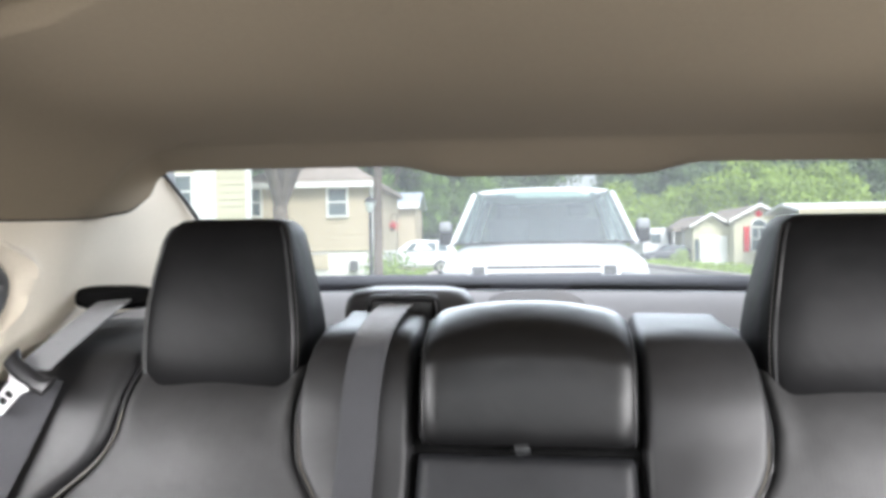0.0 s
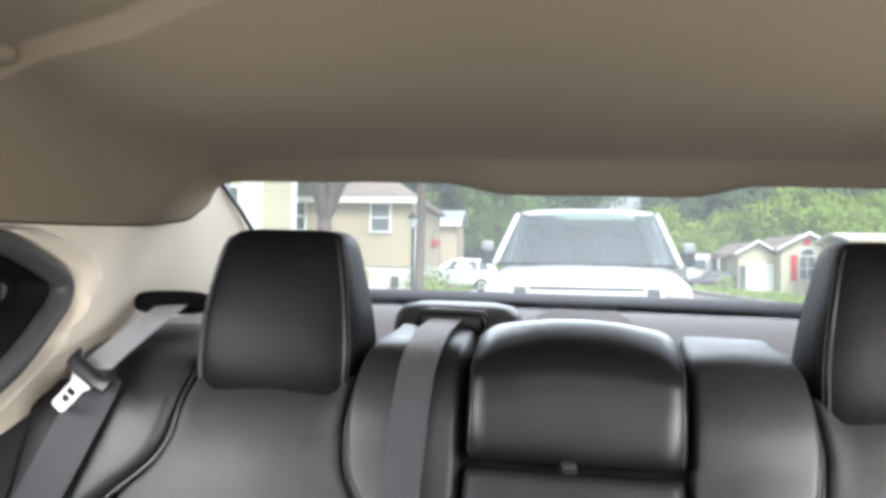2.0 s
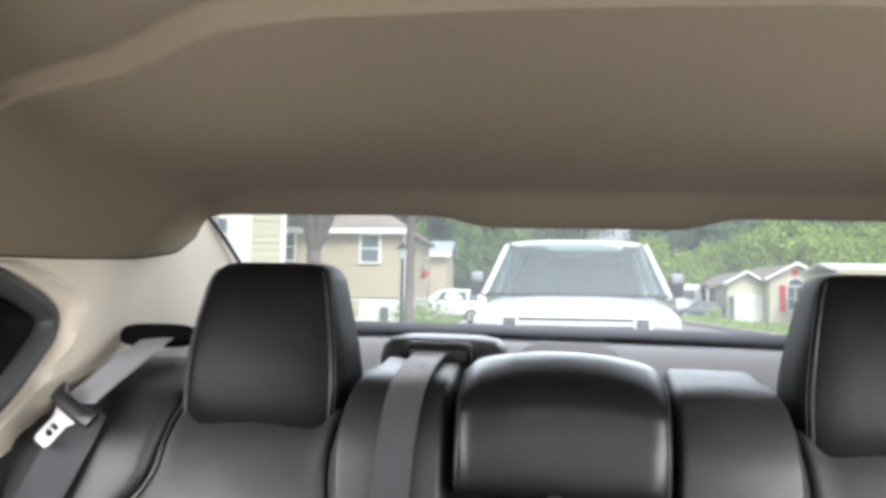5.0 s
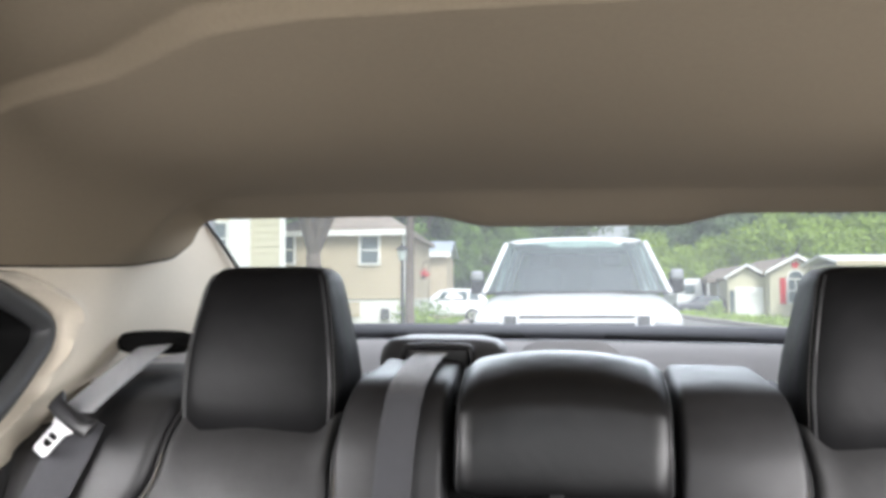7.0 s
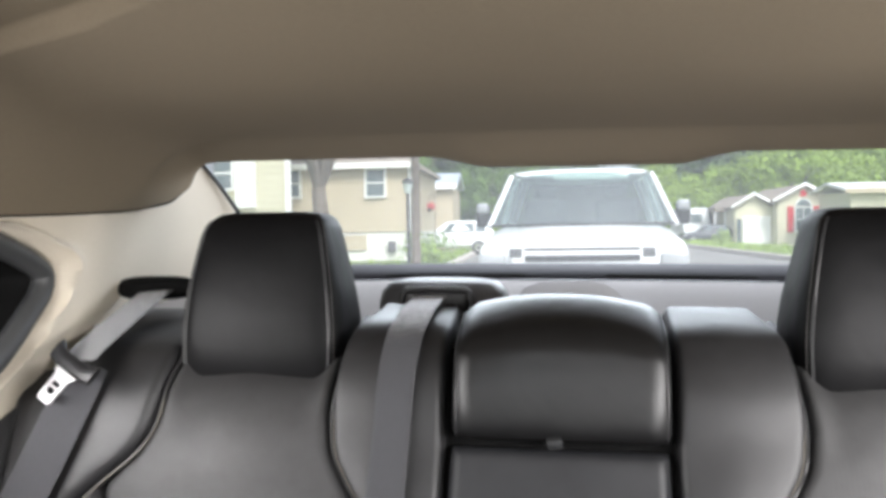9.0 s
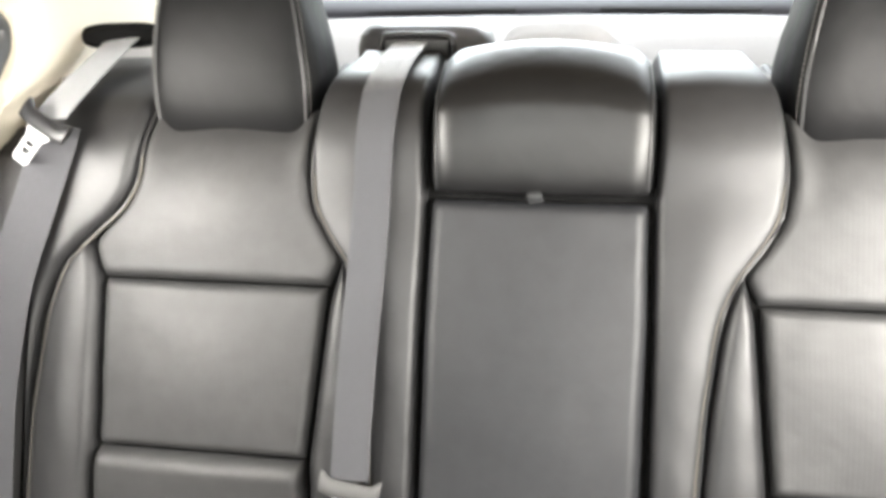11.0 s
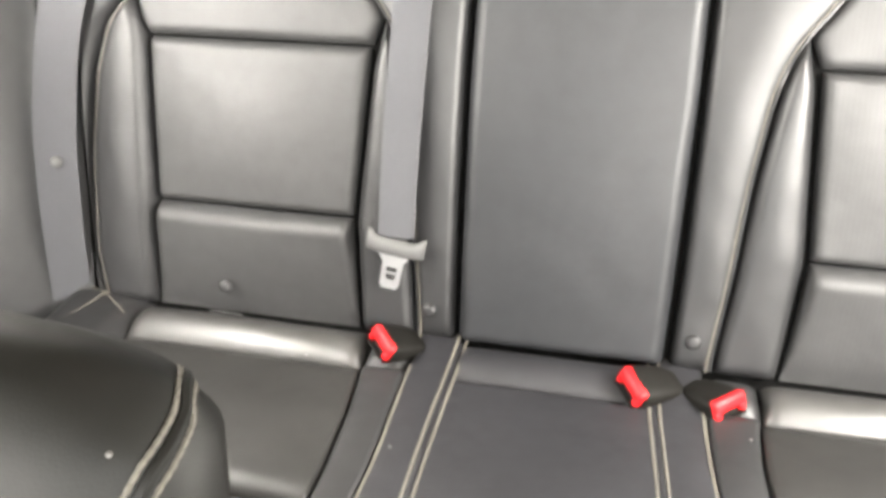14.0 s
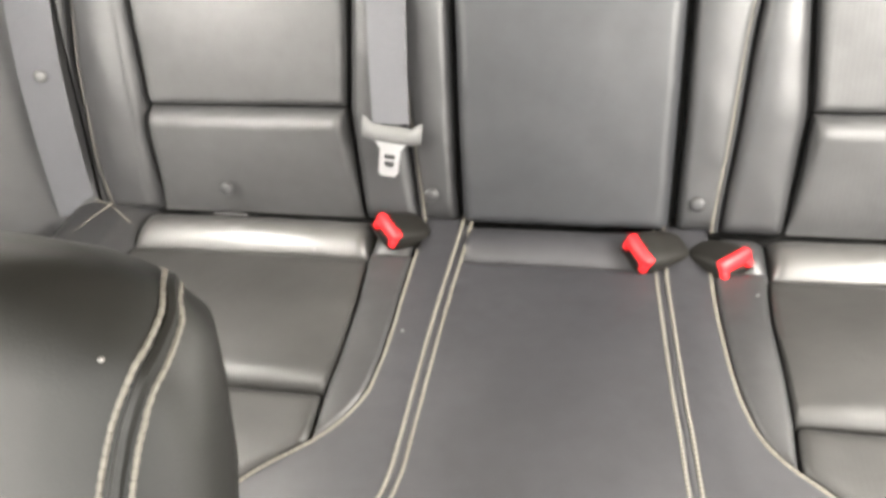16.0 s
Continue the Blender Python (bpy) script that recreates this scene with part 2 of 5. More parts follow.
def sheet(bm, rows, close=False):
    """Quads over a list of rows of points."""
    vs = [[bm.verts.new(p) for p in row] for row in rows]
    for a, b in zip(vs, vs[1:]):
        n = len(a)
        for i in range(n if close else n - 1):
            j = (i + 1) % n
            bm.faces.new((a[i], a[j], b[j], b[i]))
    return vs


def loft(bm, rings, cap=True):
    vs = sheet(bm, rings, close=True)
    if cap:
        bm.faces.new(vs[0])
        bm.faces.new(vs[-1])
    return vs


def oval(cx, cy, z, hx, hy, e=4.0, n=32):
    """A rounded rectangle in the plane z."""
    out = []
    for i in range(n):
        a = 2 * math.pi * (i + 0.5) / n
        c, s = math.cos(a), math.sin(a)
        out.append((cx + hx * math.copysign(abs(c) ** (2 / e), c), cy + hy * math.copysign(abs(s) ** (2 / e), s), z))
    return out


def box(bm, x0, x1, y0, y1, z0, z1, r=0.0):
    own = bmesh.new() if r else bm
    m = Matrix.Translation(((x0 + x1) / 2, (y0 + y1) / 2, (z0 + z1) / 2)) @ Matrix.Diagonal((x1 - x0, y1 - y0, z1 - z0, 1))
    bmesh.ops.create_cube(own, size=1, matrix=m)
    if r:
        bmesh.ops.bevel(own, geom=own.edges[:], offset=r, segments=2, profile=0.5, affect="EDGES")
        join(bm, own)
    return bm


def join(bm, own, m=None):
    """Adds a bmesh to another one."""
    if m is not None:
        own.transform(m)
    index = {v: bm.verts.new(v.co) for v in own.verts}
    for f in own.faces:
        bm.faces.new([index[v] for v in f.verts])
    own.free()


def tube(bm, pts, r, n=8, cap=True):
    pts = [Vector(p) for p in pts]
    rings = []
    for i, p in enumerate(pts):
        d = (pts[min(i + 1, len(pts) - 1)] - pts[max(i - 1, 0)]).normalized()
        a = d.cross(Vector((0.31, 0.17, 0.93))).normalized()
        b = d.cross(a)
        rad = r[i] if isinstance(r, (list, tuple)) else r
        rings.append([p + rad * (math.cos(2 * math.pi * k / n) * a + math.sin(2 * math.pi * k / n) * b) for k in range(n)])
    loft(bm, rings, cap)


def resample(pts, step):
    pts = [Vector(p) for p in pts]
    out, left = [], 0.0
    for a, b in zip(pts, pts[1:]):
        d = (b - a).length
        x = left
        while x < d:
            out.append((a.lerp(b, x / d), (b - a) / d))
            x += step
        left = x - d
    return out


def stitches(bm, pts, pitch=0.0065, length=0.0048, r=0.0011):
    """Thread laid along a line in single stitches: plump in the middle, drawn in at the needle holes."""
    for c, way in resample(pts, pitch):
        d = way * length / 2
        tube(bm, [c - d, c - d * 0.72, c, c + d * 0.72, c + d], [r * 0.45, r * 0.88, r, r * 0.88, r * 0.45], 6)


def ribbon(bm, line, across, width, thick=0.0014):
    """A strap along a line of points; across: one direction or one for each point."""
    rings = []
    pts = [Vector(p) for p in line]
    for i, p in enumerate(pts):
        d = (pts[min(i + 1, len(pts) - 1)] - pts[max(i - 1, 0)]).normalized()
        c = Vector(across[i] if isinstance(across, list) else across)
        c = (c - d * c.dot(d)).normalized() * width / 2
        t = d.cross(c).normalized() * thick / 2
        rings.append([p - c - t, p - c * 0.5 - t * 1.3, p + c * 0.5 - t * 1.3, p + c - t, p + c + t, p + c * 0.5 + t * 1.3, p - c * 0.5 + t * 1.3, p - c + t])
    loft(bm, rings)


def smoothed(line, n=8):
    """A denser, rounded run of points (Catmull-Rom)."""
    p = [Vector((*q, 0)) if len(q) == 2 else Vector(q) for q in line]
    p = [2 * p[0] - p[1], *p, 2 * p[-1] - p[-2]]
    out = []
    for i in range(1, len(p) - 2):
        for k in range(n):
            t = k / n
            out.append(0.5 * (2 * p[i] + (p[i + 1] - p[i - 1]) * t + (2 * p[i - 1] - 5 * p[i] + 4 * p[i + 1] - p[i + 2]) * t * t
                              + (3 * p[i] - p[i - 1] - 3 * p[i + 1] + p[i + 2]) * t ** 3))
    return [*out, p[-2]]


# ---- the seat's own surfaces ----
def back_at(u, v, h=0.0):
    """A point of the rear backrest: u across, v up its face, h proud of it. The top rolls back towards the shelf."""
    a0, bend, radius = radians(23.75), 0.555, 0.105
    if v <= bend:
        y, z, a = 0.7998 + v * 0.4027, 0.52 + v * 0.9153, a0
    else:
        y, z = 0.7998 + bend * 0.4027, 0.52 + bend * 0.9153
        a = min(a0 + (v - bend) / radius, radians(80))
        y += radius * (math.cos(a0) - math.cos(a))
        z += radius * (math.sin(a) - math.sin(a0))
        rest = v - bend - (a - a0) * radius
        if rest > 0:
            y, z = y + rest * math.sin(a), z + rest * math.cos(a)
    return Vector((u, y - h * math.cos(a), z + h * math.sin(a)))


def cushion_at(x, y, h=0.0):
    """A point of the rear cushion; its front edge rolls down to the floor."""
    if y >= 0.33:
        z, n = 0.63 - 0.1 * y, Vector((0, 0.1, 1))
        dip = min(1.0, max(0.0, (y - 0.60) / 0.20))
        z -= 0.010 * dip * dip * (3 - 2 * dip)
        return Vector((x, y, z)) + n * h
    a = min((0.33 - y) / 0.06, math.pi / 2)
    drop = max(0.0, 0.33 - y - 0.06 * math.pi / 2)
    return Vector((x, 0.33 - (0.06 + h) * math.sin(a), 0.597 - 0.06 + (0.06 + h) * math.cos(a) - drop))


def panel(at, left, right, v0, v1, h=0.010, r=0.022, sink=0.012, puff=0.004, nu=26, nv=34, rv=None, crease=0.0010, lean=0.0):
    """One upholstered piece between two edge curves: rounded at its seams and softly filled."""
    bm = bmesh.new()
    rv = rv or r
    rows = []
    for j in range(nv + 1):
        q = 0.5 - 0.5 * math.cos(math.pi * j / nv)
        v = v0 + (v1 - v0) * q
        a, b = left(v), right(v)
        row = []
        for i in range(nu + 1):
            s = 0.5 - 0.5 * math.cos(math.pi * i / nu)
            u = a + (b - a) * s
            du, dv = min(s, 1 - s) * abs(b - a), min(q, 1 - q) * (v1 - v0)
            fu = math.sqrt(max(0, 1 - (1 - min(du / r, 1)) ** 2))
            fv = math.sqrt(max(0, 1 - (1 - min(dv / rv, 1)) ** 2))
            rise = -sink + (h + sink) * fu * fv + puff * math.sin(math.pi * s) * math.sin(math.pi * q)
            rise += lean * (q - 0.5) * fu * fv
            rise += crease * noise.noise(Vector((u * 26, v * 26, 1.7))) * fu * fv
            rise += 0.0016 * (math.exp(-du / 0.020) * noise.noise(Vector((v * 48, a * 9, 4.1))) + math.exp(-dv / 0.020) * noise.noise(Vector((u * 48, v0 * 9, 8.3)))) * fu * fv
            row.append(at(u, v, rise))
        rows.append(row)
    sheet(bm, rows)
    return bm


def edge_line(at, curve, v0, v1, h, n=60):
    return [at(curve(v0 + (v1 - v0) * k / n), v0 + (v1 - v0) * k / n, h) for k in range(n + 1)]


def both(fn):
    """The mirrored edge curve, for the other half of the bench."""
    return lambda v: -fn(v)


from mathutils.bvhtree import BVHTree

# ---- the car's cabin: setting ----
def roof_mid(y):
    return float(np.interp(y, [-1.3, -0.6, 0.0, 0.50, 0.62, 0.75, 0.88, 0.95, 1.05, 1.20, 1.30, 1.36, 1.42, 1.45, 1.475],
                           [1.40, 1.475, 1.490, 1.480, 1.468, 1.448, 1.429, 1.421, 1.414, 1.406, 1.400, 1.388, 1.373, 1.370, 1.373]))


def seam_z(y):
    return float(np.interp(y, [-1.3, 0.0, 1.10, 1.26, 1.378, 1.442, 1.475], [1.270, 1.279, 1.279, 1.282, 1.298, 1.323, 1.362]))


def smoothstep(a, b, x):
    t = min(1.0, max(0.0, (x - a) / (b - a)))
    return t * t * (3 - 2 * t)


def half_width(y):
    return float(np.interp(y, [-1.3, 0.9, 1.2, 1.475], [0.69, 0.686, 0.680, 0.680]))


# where the raised middle of the lining ends, by the distance from the middle
STEP_LINE = spl((0, 0.613), (0.20, 0.618), (0.287, 0.636), (0.351, 0.675), (0.411, 0.713), (0.475, 0.732), (0.545, 0.746), (0.70, 0.775))


def roof_z(x, y):
    s = abs(x) / half_width(y)
    mid, side = roof_mid(y), seam_z(y)
    z = mid - (mid - side) * (0.05 * s ** 2 + 0.95 * s ** (11 + 40 * smoothstep(1.22, 1.42, y)))
    # the raised middle of the lining ends in a rounded step behind the front seats
    line = STEP_LINE(abs(x))
    z += (0.020 * (1 - smoothstep(line - 0.007, line + 0.001, y)) + 0.070 * (1 - smoothstep(line - 0.52, line + 0.02, y))) * (1 - smoothstep(0.60, 0.66, abs(x)))
    # the lining dips over the middle of the rear window
    z -= 0.020 * smoothstep(1.28, 1.45, y) * (1 - smoothstep(0.15, 0.27, abs(x - 0.03)))
    return z


bm = bmesh.new()
ys = [*np.linspace(-0.34, 0.4, 10), *np.linspace(0.42, 0.58, 14), *np.linspace(0.584, 0.80, 90), *np.linspace(0.815, 1.475, 52)]
xs = [0.5 - 0.5 * math.cos(math.pi * k / 220) for k in range(221)]
rows = [[(half_width(y) * (2 * s - 1), y, roof_z(half_width(y) * (2 * s - 1), y)) for s in xs] for y in ys]
y = ys[-1]
rows.append([(p[0], y + 0.012, p[2] + 0.008) for p in rows[-1]])
rows.append([(p[0], y + 0.010, p[2] + 0.045) for p in rows[-2]])
vs = sheet(bm, rows)
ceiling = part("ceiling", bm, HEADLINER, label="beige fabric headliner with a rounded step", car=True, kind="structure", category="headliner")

bm = bmesh.new()
rows = [[(x, y, 1.60 - 0.10 * (abs(x) / 0.78) ** 3 - 0.09 * smoothstep(0.6, 1.6, y)) for x in np.linspace(-0.78, 0.78, 13)] for y in np.linspace(-0.38, 1.52, 20)]
sheet(bm, rows)
part("roof", bm, PAINT_DARK, label="dark outer roof of the parked car", car=True, kind="structure", category="roof")


def pillar_trim(side):
    """The beige quarter trim round the rounded end of the rear door's window."""
    n = 96
    nose = smoothed([(0.30, 1.275), (0.70, 1.275), (0.90, 1.272), (0.945, 1.266), (0.985, 1.252), (1.031, 1.231), (1.060, 1.210), (1.066, 1.192), (1.056, 1.164), (1.026, 1.133),
                     (0.988, 1.100), (0.948, 1.072), (0.86, 1.042), (0.70, 1.026), (0.30, 1.015)], 8)
    edge = smoothed([(0.30, 1.278), (0.80, 1.278), (1.05, 1.279), (1.25, 1.282), (1.375, 1.298), (1.472, 1.362), (1.60, 1.285), (1.76, 1.175), (1.58, 1.128), (1.25, 1.120),
                     (0.95, 1.010), (0.70, 0.99), (0.30, 0.99)], 8)
    def pick(line, k):
        q = k * (len(line) - 1) / n
        i = min(int(q), len(line) - 2)
        return line[i].lerp(line[i + 1], q - i)


    rows = []
    for step in (-1, 0, 0.03, 0.06, 0.09, 0.12, 0.15, 0.19, 0.24, 0.30, 0.4, 0.5, 0.6, 0.7, 0.8, 0.86, 0.92, 0.96, 1.0):
        row = []
        for k in range(n + 1):
            a, b = pick(nose, k), pick(edge, k)
            if step < 0:
                p, out = a + (a - b).normalized() * 0.004, 0.028
            else:
                p = a.lerp(b, step)
                out = 0.0
                width = (b - a).length
                out += 0.010 * (1 - smoothstep(0.0, 0.035, step * width)) - 0.014 * math.exp(-((step * width - 0.025) / 0.010) ** 2)
            lie = float(np.interp(p.x, [0.3, 0.9, 1.2, 1.475, 1.76], [0.700, 0.690, 0.682, 0.680, 0.645]))
            lie += 0.03 * smoothstep(1.22, 1.0, p.y)
            row.append((side * (lie + out), p.x, p.y))
        rows.append(row)
    bm = bmesh.new()
    sheet(bm, rows)
    return bm


for side, which in ((-1, "wall_west"), (1, "wall_east")):
    trim = part(which, pillar_trim(side), PILLAR, label="smooth beige plastic quarter trim beside the rear window", car=True, kind="structure", category="trim")
    # rubber seal round the door opening
    nose = [(0.30, 1.262), (0.70, 1.262), (0.88, 1.260), (0.93, 1.255), (0.975, 1.240), (1.022, 1.219), (1.048, 1.203), (1.054, 1.190), (1.045, 1.169), (1.015, 1.142),
            (0.978, 1.112), (0.938, 1.088), (0.85, 1.055), (0.70, 1.04), (0.30, 1.03)]
    bm = bmesh.new()
    tube(bm, smoothed([(side * 0.710, a, b) for a, b in nose], 6), 0.016, 12)
    part("door_seal", bm, DOOR_RUBBER, trim, "dark grey rubber door seal", car=True)
    bm = bmesh.new()
    door_edge = smoothed([(side * 0.712, a, b) for a, b in nose], 6)
    glass_edge = smoothed([(side * 0.765, a - 0.030 * smoothstep(0.70, 1.0, a), 1.185 + (b - 1.185) * 0.74) for a, b in nose], 6)
    sheet(bm, [[p.lerp(q, k) + Vector((-side * 0.010 * math.sin(math.pi * k), 0, 0)) for p, q in zip(door_edge, glass_edge)] for k in np.linspace(0, 1, 9)])
    tube(bm, glass_edge, 0.006, 8)
    part("window_frame", bm, SHELL, trim, "black door window frame", car=True)
    # shadow line where the headliner meets the trim
    bm = bmesh.new()
    tube(bm, smoothed([(side * (half_width(y) + 0.001), y, seam_z(y) + 0.001) for y in np.linspace(0.2, 1.47, 16)], 4), 0.0022, 6)
    part("seam", bm, SHELL, trim, car=True)

# closing walls of the cabin
bm = bmesh.new()
for side in (-1, 1):
    a, b = sorted((side * 0.80, side * 0.86))
    box(bm, a, b, -1.35, 1.10, 0.20, 1.06)
    box(bm, a, b, -1.35, 1.10, 1.40, 1.50)
    box(bm, a, b, 1.08, 1.80, 0.20, 1.45)
    box(bm, a, b, 0.04, 0.16, 1.06, 1.40)
part("wall_doors", bm, GREY_PLASTIC, label="dark door panels below the side windows", smooth=False, car=True, kind="structure", category="door panel")
bm = bmesh.new()
box(bm, -0.80, 0.80, -1.42, -1.35, 0.20, 1.02)
part("wall_dashboard", bm, GREY_PLASTIC, label="dark dashboard under the windscreen", smooth=False, car=True, kind="structure", category="dashboard")
bm = bmesh.new()
box(bm, -0.86, 0.86, -1.42, 1.85, 0.16, 0.20)
part("floor", bm, SHELL, label="dark carpeted car floor", smooth=False, car=True, kind="structure", category="floor")
bm = bmesh.new()
box(bm, -0.84, 0.84, 1.20, 1.30, 0.20, 1.08)
part("wall_bulkhead", bm, SHELL, label="dark panel behind the rear seat", smooth=False, car=True, kind="structure", category="bulkhead")
for side in (-1, 1):
    bm = bmesh.new()
    a, b = sorted((side * 0.825, side * 0.829))
    box(bm, a, b, 0.16, 1.10, 1.05, 1.40)
    pane = part("side_window", bm, TINT, label="dark tinted rear door glass", smooth=False, car=True, kind="structure", category="window")
    pane.visible_shadow = False

# parcel shelf
bm = bmesh.new()
rows = []
for y in np.linspace(1.15, 1.80, 34):
    row = []
    for x in np.linspace(-0.70, 0.70, 60):
        z = 1.112 + 0.022 * smoothstep(1.20, 1.60, y)
        z += 0.046 * (1 - smoothstep(0.055, 0.105, abs(x - 0.010))) * smoothstep(1.185, 1.215, y) * (1 - smoothstep(1.32, 1.44, y))
        row.append((x, y, z + 0.001 * noise.noise(Vector((x * 9, y * 9, 0)))))
    rows.append(row)
rows.insert(0, [(p[0], p[1], p[2] - 0.06) for p in rows[0]])
sheet(bm, rows)
part("parcel_shelf", bm, SHELF, label="light grey carpeted parcel shelf with a low hump", car=True, kind="structure", category="shelf")

# rear window
def window_at(u, v):
    """u across, v up the pane."""
    x = u * (0.672 + 0.010 * v)
    bow = 0.10 * (1 - u * u)
    return Vector((x, 1.72 + bow - (1.72 - 1.475) * v - bow * 0.45 * v, 1.140 + 0.240 * v + 0.015 * math.sin(math.pi * v)))


bm = bmesh.new()
sheet(bm, [[window_at(u, v) for u in np.linspace(-1, 1, 25)] for v in np.linspace(0, 1.12, 12)])
pane = part("window_1", bm, GLASS, label="slightly hazy sloping rear window of the car", car=True, kind="structure", category="window")
pane.visible_shadow = False
bm = bmesh.new()
for s in (-1, 1):
    tube(bm, [window_at(s * (0.995 - 0.055 * (1 - v)), v) + Vector((0, -0.008, 0)) for v in np.linspace(0, 1.05, 12)], 0.0045, 8)
tube(bm, [window_at(u, 0.0) + Vector((0, -0.010, 0.0)) for u in np.linspace(-1, 1, 25)], 0.009, 8)
part("window_seal", bm, RUBBER, pane, "black rubber window seal", car=True)

# windscreen over the dashboard
bm = bmesh.new()
sheet(bm, [[(x * (0.80 - 0.10 * q), -1.36 + 0.97 * q - 0.10 * (1 - x * x) * (1 - q), 1.02 + 0.47 * q) for x in np.linspace(-1, 1, 15)] for q in np.linspace(0, 1, 8)])
pane = part("window_2", bm, GLASS, label="wide sloping windscreen over the dashboard", car=True, kind="structure", category="window")
pane.visible_shadow = False

# rear sunblind, wound down into its slot
blind = thing("rear_sunblind", (0, 1.62, 1.13), "black rear sunblind wound down below the window", "sunblind")
bm = bmesh.new()
rings = []
for u in np.linspace(-1, 1, 33):
    c = Vector((u * 0.60, 1.615 + 0.065 * (1 - u * u), 1.132))
    rings.append([c + Vector((0, 0.022 + 0.046 * math.cos(a), 0.014 * math.sin(a) + 0.012 + 0.010 * math.cos(a))) for a in np.linspace(0, 2 * math.pi, 17)[:-1]])
loft(bm, rings)
part("housing", bm, BLIND_BOX, blind, "dark grey slotted housing", car=True)
bm = bmesh.new()
tube(bm, [(u * 0.585, 1.577 + 0.065 * (1 - u * u), 1.129) for u in np.linspace(-1, 1, 33)], 0.0075, 10)
part("pull_bar", bm, BLACK, blind, "glossy black top bar", car=True)
bm = bmesh.new()
for s in (-1, 1):
    bm = bmesh.new()
    tube(bm, [(s * 0.36, 1.640, 1.142), (s * 0.08, 1.660, 1.143)], 0.004, 6)
    part("folding_arm", bm, BLACK, blind, car=True)

# grab handle on the edge of the headliner
for side in (-1, 1):
    handle = thing("grab_handle", (side * 0.60, 0.74, 1.41), "beige plastic grab handle under the headliner edge", "grab handle", "grab handles")
    bm = bmesh.new()
    tube(bm, smoothed([(side * 0.590, 0.490, 1.468), (side * 0.572, 0.515, 1.446), (side * 0.560, 0.59, 1.438), (side * 0.555, 0.69, 1.438), (side * 0.560, 0.745, 1.446), (side * 0.578, 0.775, 1.466)], 6), 0.012, 10)
    part("grip", bm, HEADLINER, handle, car=True)
    for y in (0.495, 0.785):
        bm = bmesh.new()
        loft(bm, [[(side * (0.615 - 0.030 * k), y + 0.022 * math.cos(a), 1.468 + 0.010 * math.sin(a)) for a in np.linspace(0, 2 * math.pi, 13)[:-1]] for k in (0, 1)])
        part("hinge_cap", bm, GREY_PLASTIC, handle, car=True)

# ---- rear bench ----
rear_seat = thing("rear_bench", (0, 0.8, 0.2), "black leather rear bench seat with bolsters and beige stitching", "bench seat")
bm = bmesh.new()
rows = [[back_at(u, v, -0.011) for u in np.linspace(-0.70, 0.70, 41)] for v in np.linspace(-0.02, 0.80, 40)]
sheet(bm, rows)
rows = [[back_at(u, v, -0.06) for u in np.linspace(-0.70, 0.70, 41)] for v in np.linspace(-0.02, 0.74, 40)]
sheet(bm, rows)
bench = part("backrest", bm, SHELL, rear_seat, "black leather backrest", car=True)

pipe = spl((-0.02, 0.640), (0.03, 0.648), (0.10, 0.659), (0.235, 0.655), (0.35, 0.640), (0.415, 0.619), (0.452, 0.583), (0.49, 0.540), (0.524, 0.521), (0.576, 0.516), (0.62, 0.511), (0.68, 0.505), (0.82, 0.505))
outer_in = spl((-0.02, 0.575), (0.04, 0.573), (0.185, 0.564), (0.38, 0.565), (0.42, 0.571), (0.452, 0.583))
mid_out = spl((-0.02, 0.571), (0.04, 0.570), (0.185, 0.560), (0.40, 0.562))
up_out = spl((0.398, 0.562), (0.425, 0.572), (0.448, 0.579), (0.470, 0.555), (0.495, 0.534), (0.53, 0.518), (0.576, 0.513), (0.62, 0.508), (0.68, 0.502), (0.80, 0.502))
up_in = spl((0.398, 0.261), (0.420, 0.250), (0.438, 0.243), (0.46, 0.260), (0.50, 0.284), (0.55, 0.292), (0.61, 0.288), (0.68, 0.284), (0.80, 0.284))
mid_in = spl((-0.02, 0.268), (0.04, 0.272), (0.18, 0.281), (0.287, 0.271), (0.40, 0.261))
inner_out = spl((-0.02, 0.262), (0.04, 0.266), (0.18, 0.275), (0.287, 0.265), (0.38, 0.256), (0.438, 0.242))
inner_pipe = spl((-0.02, 0.186), (0.05, 0.187), (0.16, 0.197), (0.27, 0.203), (0.36, 0.213), (0.40, 0.222), (0.438, 0.240), (0.46, 0.258), (0.50, 0.281), (0.55, 0.286), (0.59, 0.283), (0.635, 0.277), (0.68, 0.266), (0.72, 0.258), (0.82, 0.250))
inner_pipe_low = spl((-0.02, 0.190), (0.05, 0.191), (0.16, 0.201), (0.27, 0.207), (0.36, 0.217), (0.40, 0.225), (0.438, 0.238))
arm_gap = spl((-0.02, 0.137), (0.15, 0.140), (0.36, 0.1395), (0.51, 0.137), (0.62, 0.139), (0.82, 0.139))
edge_out = spl((-0.02, 0.668), (0.35, 0.668), (0.50, 0.676), (0.62, 0.688), (0.70, 0.692), (0.82, 0.692))
pipe_out = lambda v: pipe(v) + 0.0035

def shoulder_at(u, v, h=0.0):
    """The backrest where it swells up beside the centre headrest."""
    return back_at(u, v, h + 0.028 * smoothstep(0.52, 0.66, v))


def below_headrest(u, v, h=0.0):
    """The backrest where it dips under an outer headrest."""
    return back_at(u, v, h - 0.024 * smoothstep(0.50, 0.63, v) * (1 - smoothstep(0.075, 0.118, abs(abs(u) - 0.40))))


